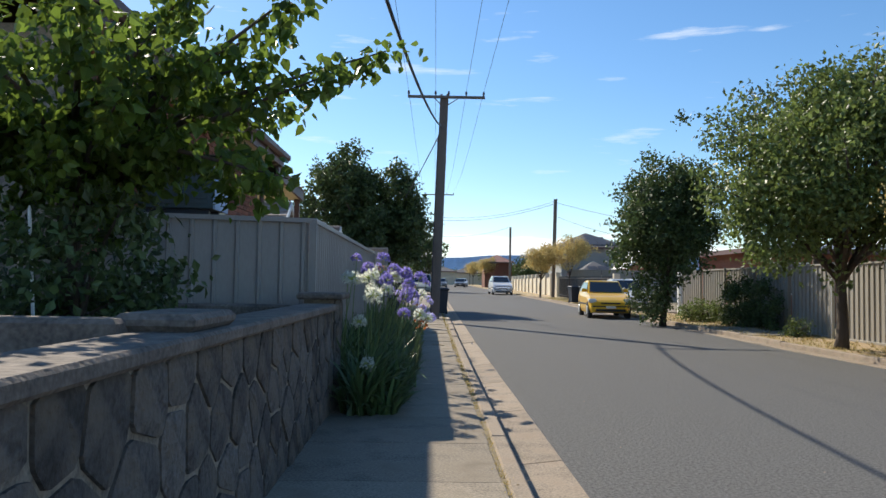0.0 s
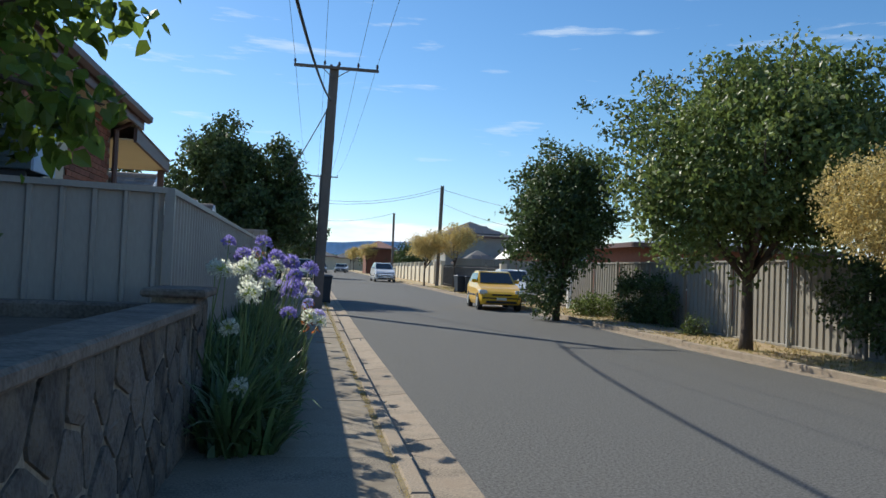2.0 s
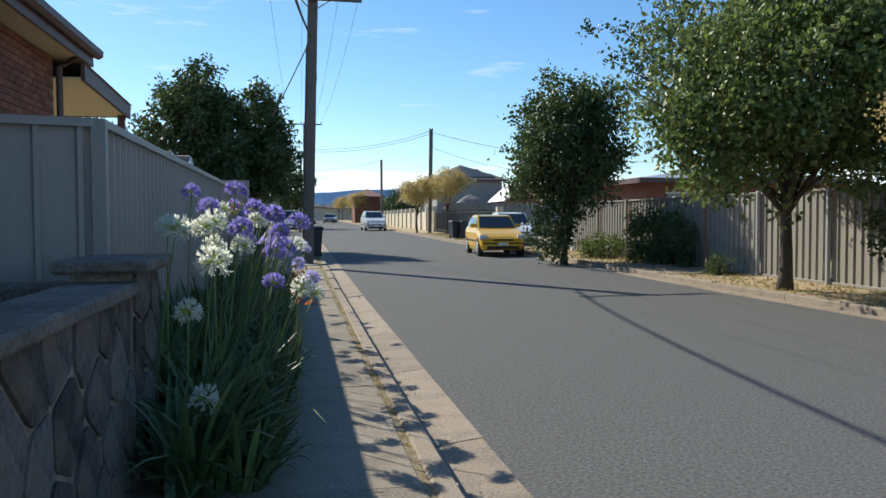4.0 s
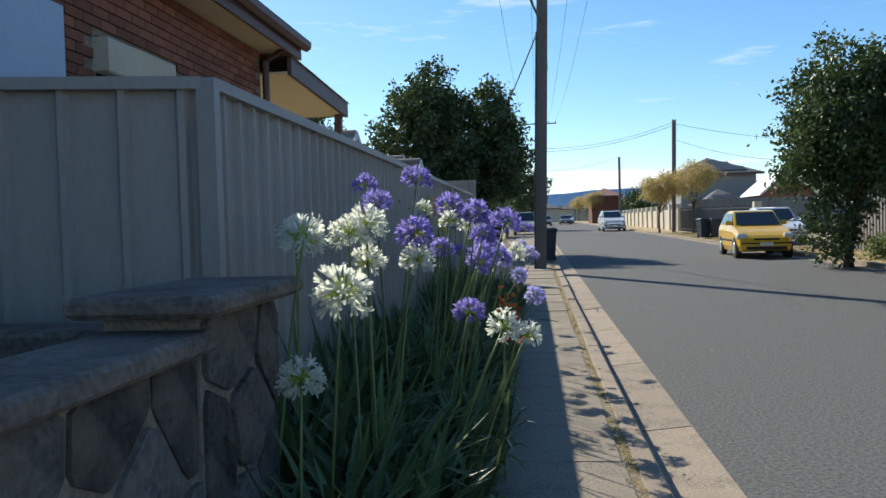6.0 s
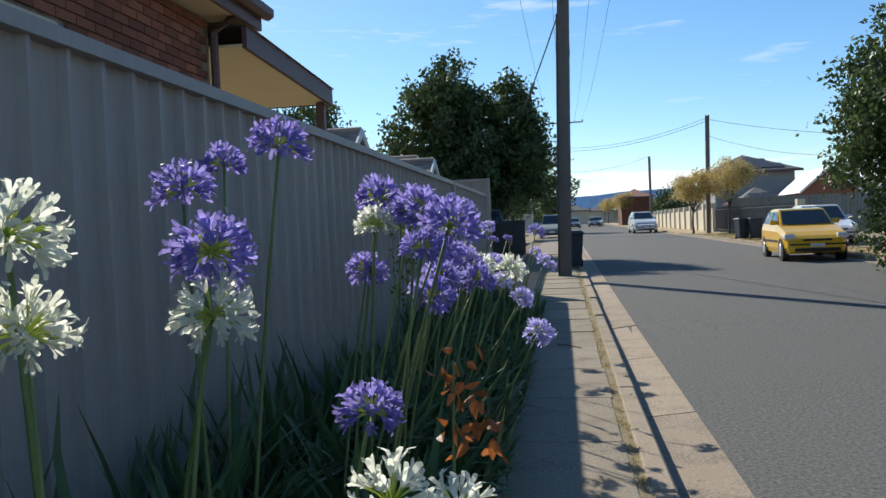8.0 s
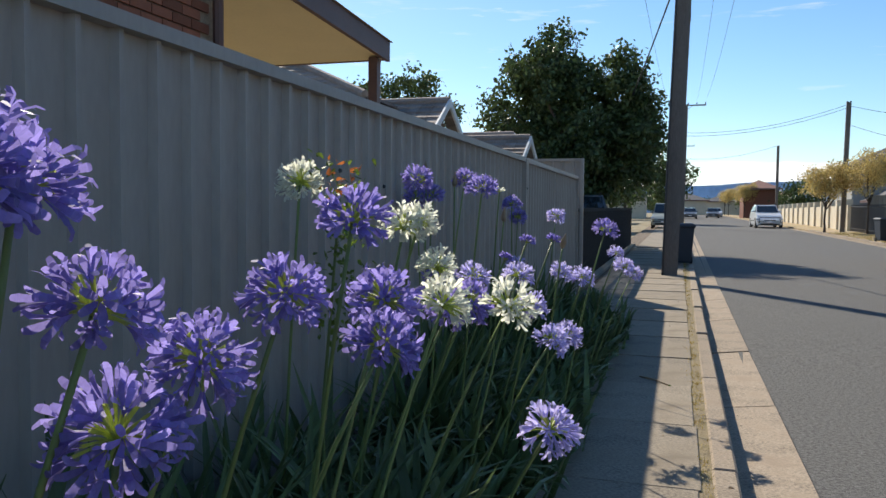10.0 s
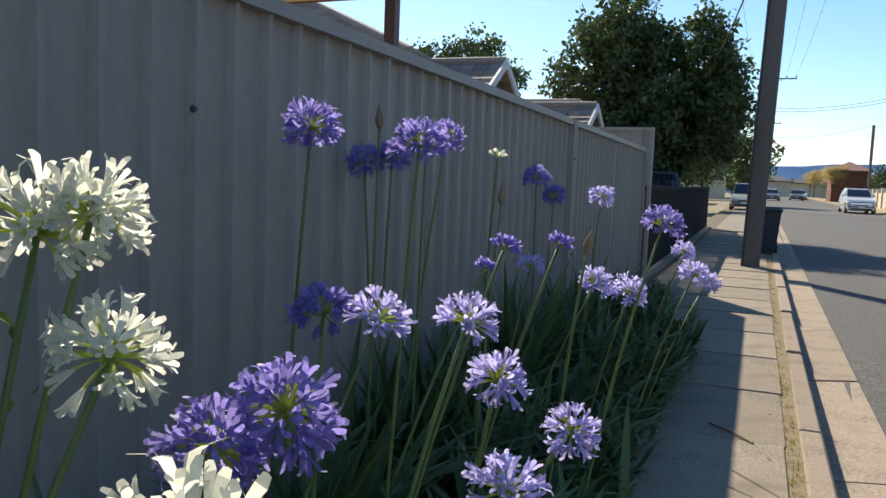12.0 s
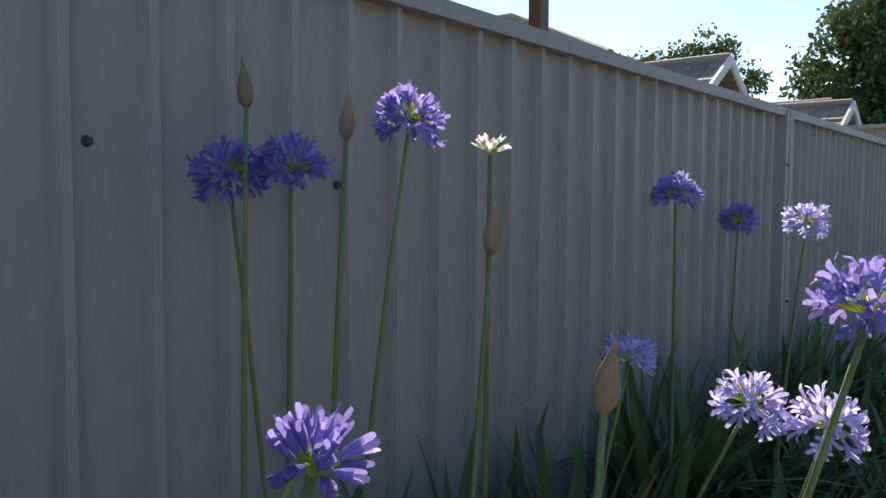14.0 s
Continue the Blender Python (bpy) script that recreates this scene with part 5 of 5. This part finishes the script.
for x, y, z in [(-0.33, 13.75, 1.21), (-0.14, 13.79, 1.216), (-0.09, 13.87, 1.08), (0.06, 13.47, 1.0), (0.04, 14.06, 0.93), (-0.47, 17.0, 1.46), (-0.23, 15.69, 1.09), (-0.09, 15.77, 1.05), (0.04, 16.94, 1.16), (0.14, 16.37, 1.09), (0.19, 12.63, 0.89), (-0.56, 15.78, 1.13), (0.19, 16.7, 1.02)]:
    flower(x, y, z - 0.02, "lilac", fr.uniform(0.8, 1.0))
for x, y, z, v in [(-0.37, 14.56, 1.25, 0), (-0.08, 14.33, 1.36, 0), (-0.17, 14.12, 1.36, 0), (-0.54, 15.15, 1.63, 1)]:
    flower(x, y, z - 0.03, "opening", 0.8, v)
for x, y, z in [(-0.09, 14.76, 1.32), (-0.79, 15.02, 1.67), (-0.5, 15.1, 1.46), (-0.93, 14.89, 1.73)]:
    flower(x, y, z - 0.04, "bud", 1.0)

lr = np.random.default_rng(31)


def strap_clump(x, y, n, length, seed):
    r = np.random.default_rng(seed)
    c = thing("agapanthus_clump", "dense clump of arching dark green strap leaves", "plant", x, y, 0.09, group="agapanthus clumps")
    s = Shape()
    for i in range(n):
        a, L = r.uniform(0, 6.283), length * r.uniform(0.55, 1.15)
        reach, w = r.uniform(*((0.2, 0.7) if x < -0.7 else (0.25, 0.8))) * L, r.uniform(0.014, 0.028)
        dx, dy = math.cos(a), math.sin(a)
        ox, oy = r.normal(0, 0.07), r.normal(0, 0.07)
        pts = []
        single = Shape()
        for k in range(6):
            u = k / 5
            h = L * 0.98 * (u - 0.62 * u * u * (reach / L) * 1.35)
            pts.append((ox + dx * reach * u ** 1.35, oy + dy * reach * u ** 1.35, h - 0.02, w * (1 - u ** 3) + 0.001))
        vs = []
        for px, py, pz, pw in pts:
            gx = max(px if px < 0.02 - x else 0.02 - x + (px - 0.02 + x) * 0.35, -1.07 - x)
            vs += [(gx - dy * pw, py + dx * pw, max(pz, 0.01)), (gx, py, max(pz - pw * 0.35, 0.008)), (gx + dy * pw, py - dx * pw, max(pz, 0.01))]
        (s if i > 7 else single).add(vs, [(k * 3 + j, k * 3 + j + 1, k * 3 + j + 4, k * 3 + j + 3) for k in range(5) for j in (0, 1)])
        if i <= 7:
            part("leaf", single, STRAP, c)
    part("foliage", s, STRAP, c)


i = 0
for y in np.arange(8.6, 19.2, 0.42):
    for x in (-0.85, -0.5, -0.2):
        if y < 9.6 and x < -0.8:
            continue
        if y > 14.2 and x > -0.4 and (i % 3 == 0):
            i += 1
            continue
        i += 1
        strap_clump(x + lr.normal(0, 0.05), y + lr.normal(0, 0.1), 66 if y < 13 else 54, (0.95 if y < 13 or x < -0.7 else 0.74) * lr.uniform(0.85, 1.1) * (1.08 if x < -0.7 else 1.0 if x < -0.3 else 0.85), 500 + i)
for q in range(5):
    strap_clump(-0.7 + lr.normal(0, 0.08), 19.6 + q * 0.7, 34, 0.4, 700 + q)
rose = thing("young_shrub", "thin shrub with yellow-green and rust-orange young leaves", "shrub", -0.60, 12.86, 0.09)
part("stem", Shape().tube([(0, 0, -0.03), (-0.02, 0, 0.7), (0.02, 0.05, 1.45)], [0.009, 0.007, 0.004], 6), STALK, rose)
cs = Shape()
cs.v, cs.f = leaf_cloud([(0.02 + 0.05 * math.sin(k * 2.1), 0.05 + 0.06 * math.cos(k * 1.7), 0.95 + k * 0.035) for k in range(18)], 14, 0.03, 0.028, 3, shape="heart", aspect=0.6)
part("foliage", cs, NEARLEAF, rose)
cs = Shape()
cs.v, cs.f = leaf_cloud([(0.0, 0.05, 1.52), (0.06, 0.03, 1.5), (-0.03, 0.05, 1.47)], 7, 0.03, 0.03, 4, shape="heart", droop=-0.2)
part("young_leaves", cs, RUSTLEAF, rose, "rust-orange young leaves")
rose2 = thing("young_shrub", "small shrub with rust-orange dying leaves", "shrub", 0.02, 10.55, 0.09)
part("stem", Shape().tube([(0, 0, -0.03), (0.0, 0, 0.5), (0.02, 0.0, 1.0)], [0.008, 0.006, 0.003], 6), STALK, rose2)
cs = Shape()
cs.v, cs.f = leaf_cloud([(0.02, 0, 0.98), (0.03, 0.02, 0.9), (0.05, 0, 0.84), (0.08, 0.02, 0.8)], 9, 0.04, 0.05, 6, shape="heart", droop=0.5)
part("foliage", cs, RUSTLEAF, rose2)

# ---- pieces: stones of the garden wall, bricks of the house ----
sr = random.Random(5)


def clip(poly, px, py, nx, ny):
    """Keeps the part of a polygon behind the line through (px, py) with normal (nx, ny)."""
    out = []
    for (ax0, ay0), (bx0, by0) in zip(poly, poly[1:] + poly[:1]):
        da, db = (ax0 - px) * nx + (ay0 - py) * ny, (bx0 - px) * nx + (by0 - py) * ny
        if da <= 0:
            out.append((ax0, ay0))
        if da * db < 0:
            k = da / (da - db)
            out.append((ax0 + (bx0 - ax0) * k, ay0 + (by0 - ay0) * k))
    return out


def rubble(x, y0, y1, z0, z1, cy, cz):
    """Irregular stones that fill a wall face, with sunk joints between them."""
    ny, nz = round((y1 - y0) / cy), round((z1 - z0) / cz)
    sites = [(y0 + (a + 0.5 + (0.25 if b % 2 else -0.25) + sr.uniform(-0.3, 0.3)) * (y1 - y0) / ny, z0 + (b + 0.5 + sr.uniform(-0.3, 0.3)) * (z1 - z0) / nz) for a in range(ny) for b in range(nz)]
    for sy, sz in sites:
        poly = [(y0, z0), (y1, z0), (y1, z1), (y0, z1)]
        for qy, qz in sites:
            d = math.hypot(qy - sy, qz - sz)
            if 0 < d < 1.0:
                n1, n2 = (qy - sy) / d, (qz - sz) / d
                poly = clip(poly, sy + n1 * (d / 2 - 0.009), sz + n2 * (d / 2 - 0.009), n1, n2)
        if len(poly) < 3:
            continue
        soft = []
        for (a0, b0), (a1, b1) in zip(poly, poly[1:] + poly[:1]):
            soft += [(a0 * 0.88 + a1 * 0.12, b0 * 0.88 + b1 * 0.12), (a0 * 0.12 + a1 * 0.88, b0 * 0.12 + b1 * 0.88)]
        n = len(soft)
        high = sr.uniform(0.012, 0.03)
        vs = [(-0.04, a - sy, b - sz) for a, b in soft] + [(high * 0.6, (a - sy) * 0.975, (b - sz) * 0.975) for a, b in soft] + [(high + sr.uniform(-0.006, 0.006), (a - sy) * 0.62, (b - sz) * 0.62) for a, b in soft] + [(high, 0, 0)]
        fs = [(q * n + i, q * n + (i + 1) % n, q * n + n + (i + 1) % n, q * n + n + i) for q in (0, 1) for i in range(n)] + [(2 * n + i, 2 * n + (i + 1) % n, 3 * n) for i in range(n)]
        part("stone", Shape().add(vs, fs), STONE, wall, m=pose(x, sy, sz))


rubble(WX - 0.03, 1.4, 8.72, 0.09, 1.095, 0.36, 0.25)
rubble(WX - 0.008, 8.73, 9.33, 0.09, 1.2, 0.28, 0.28)
brick = Shape().box(-0.02, 0, 0, 0.0, 0.23, 0.076, 0.004).mesh("brick", BRICK)
hwall = [o for o in house.children if o.name.startswith("wall")][0]
rest = Shape()
count = 0
for c in range(24):
    zb = 1.62 + c * 0.086
    for q in range(34):
        yb = 8.25 + q * 0.24 + (0.12 if c % 2 else 0)
        if yb + 0.23 > HY or (12.1 < yb < 13.7 and zb < 3.02):
            continue
        if count < 300 and zb > 2.4 and yb > 10.2:
            part("brick", brick, BRICK, hwall, m=pose(HX, yb, zb))
            count += 1
        else:
            rest.box(HX - 0.02, yb, zb, HX, yb + 0.23, zb + 0.076)
tagged(part("brickwork", rest, BRICKS, hwall), kind="stuff")
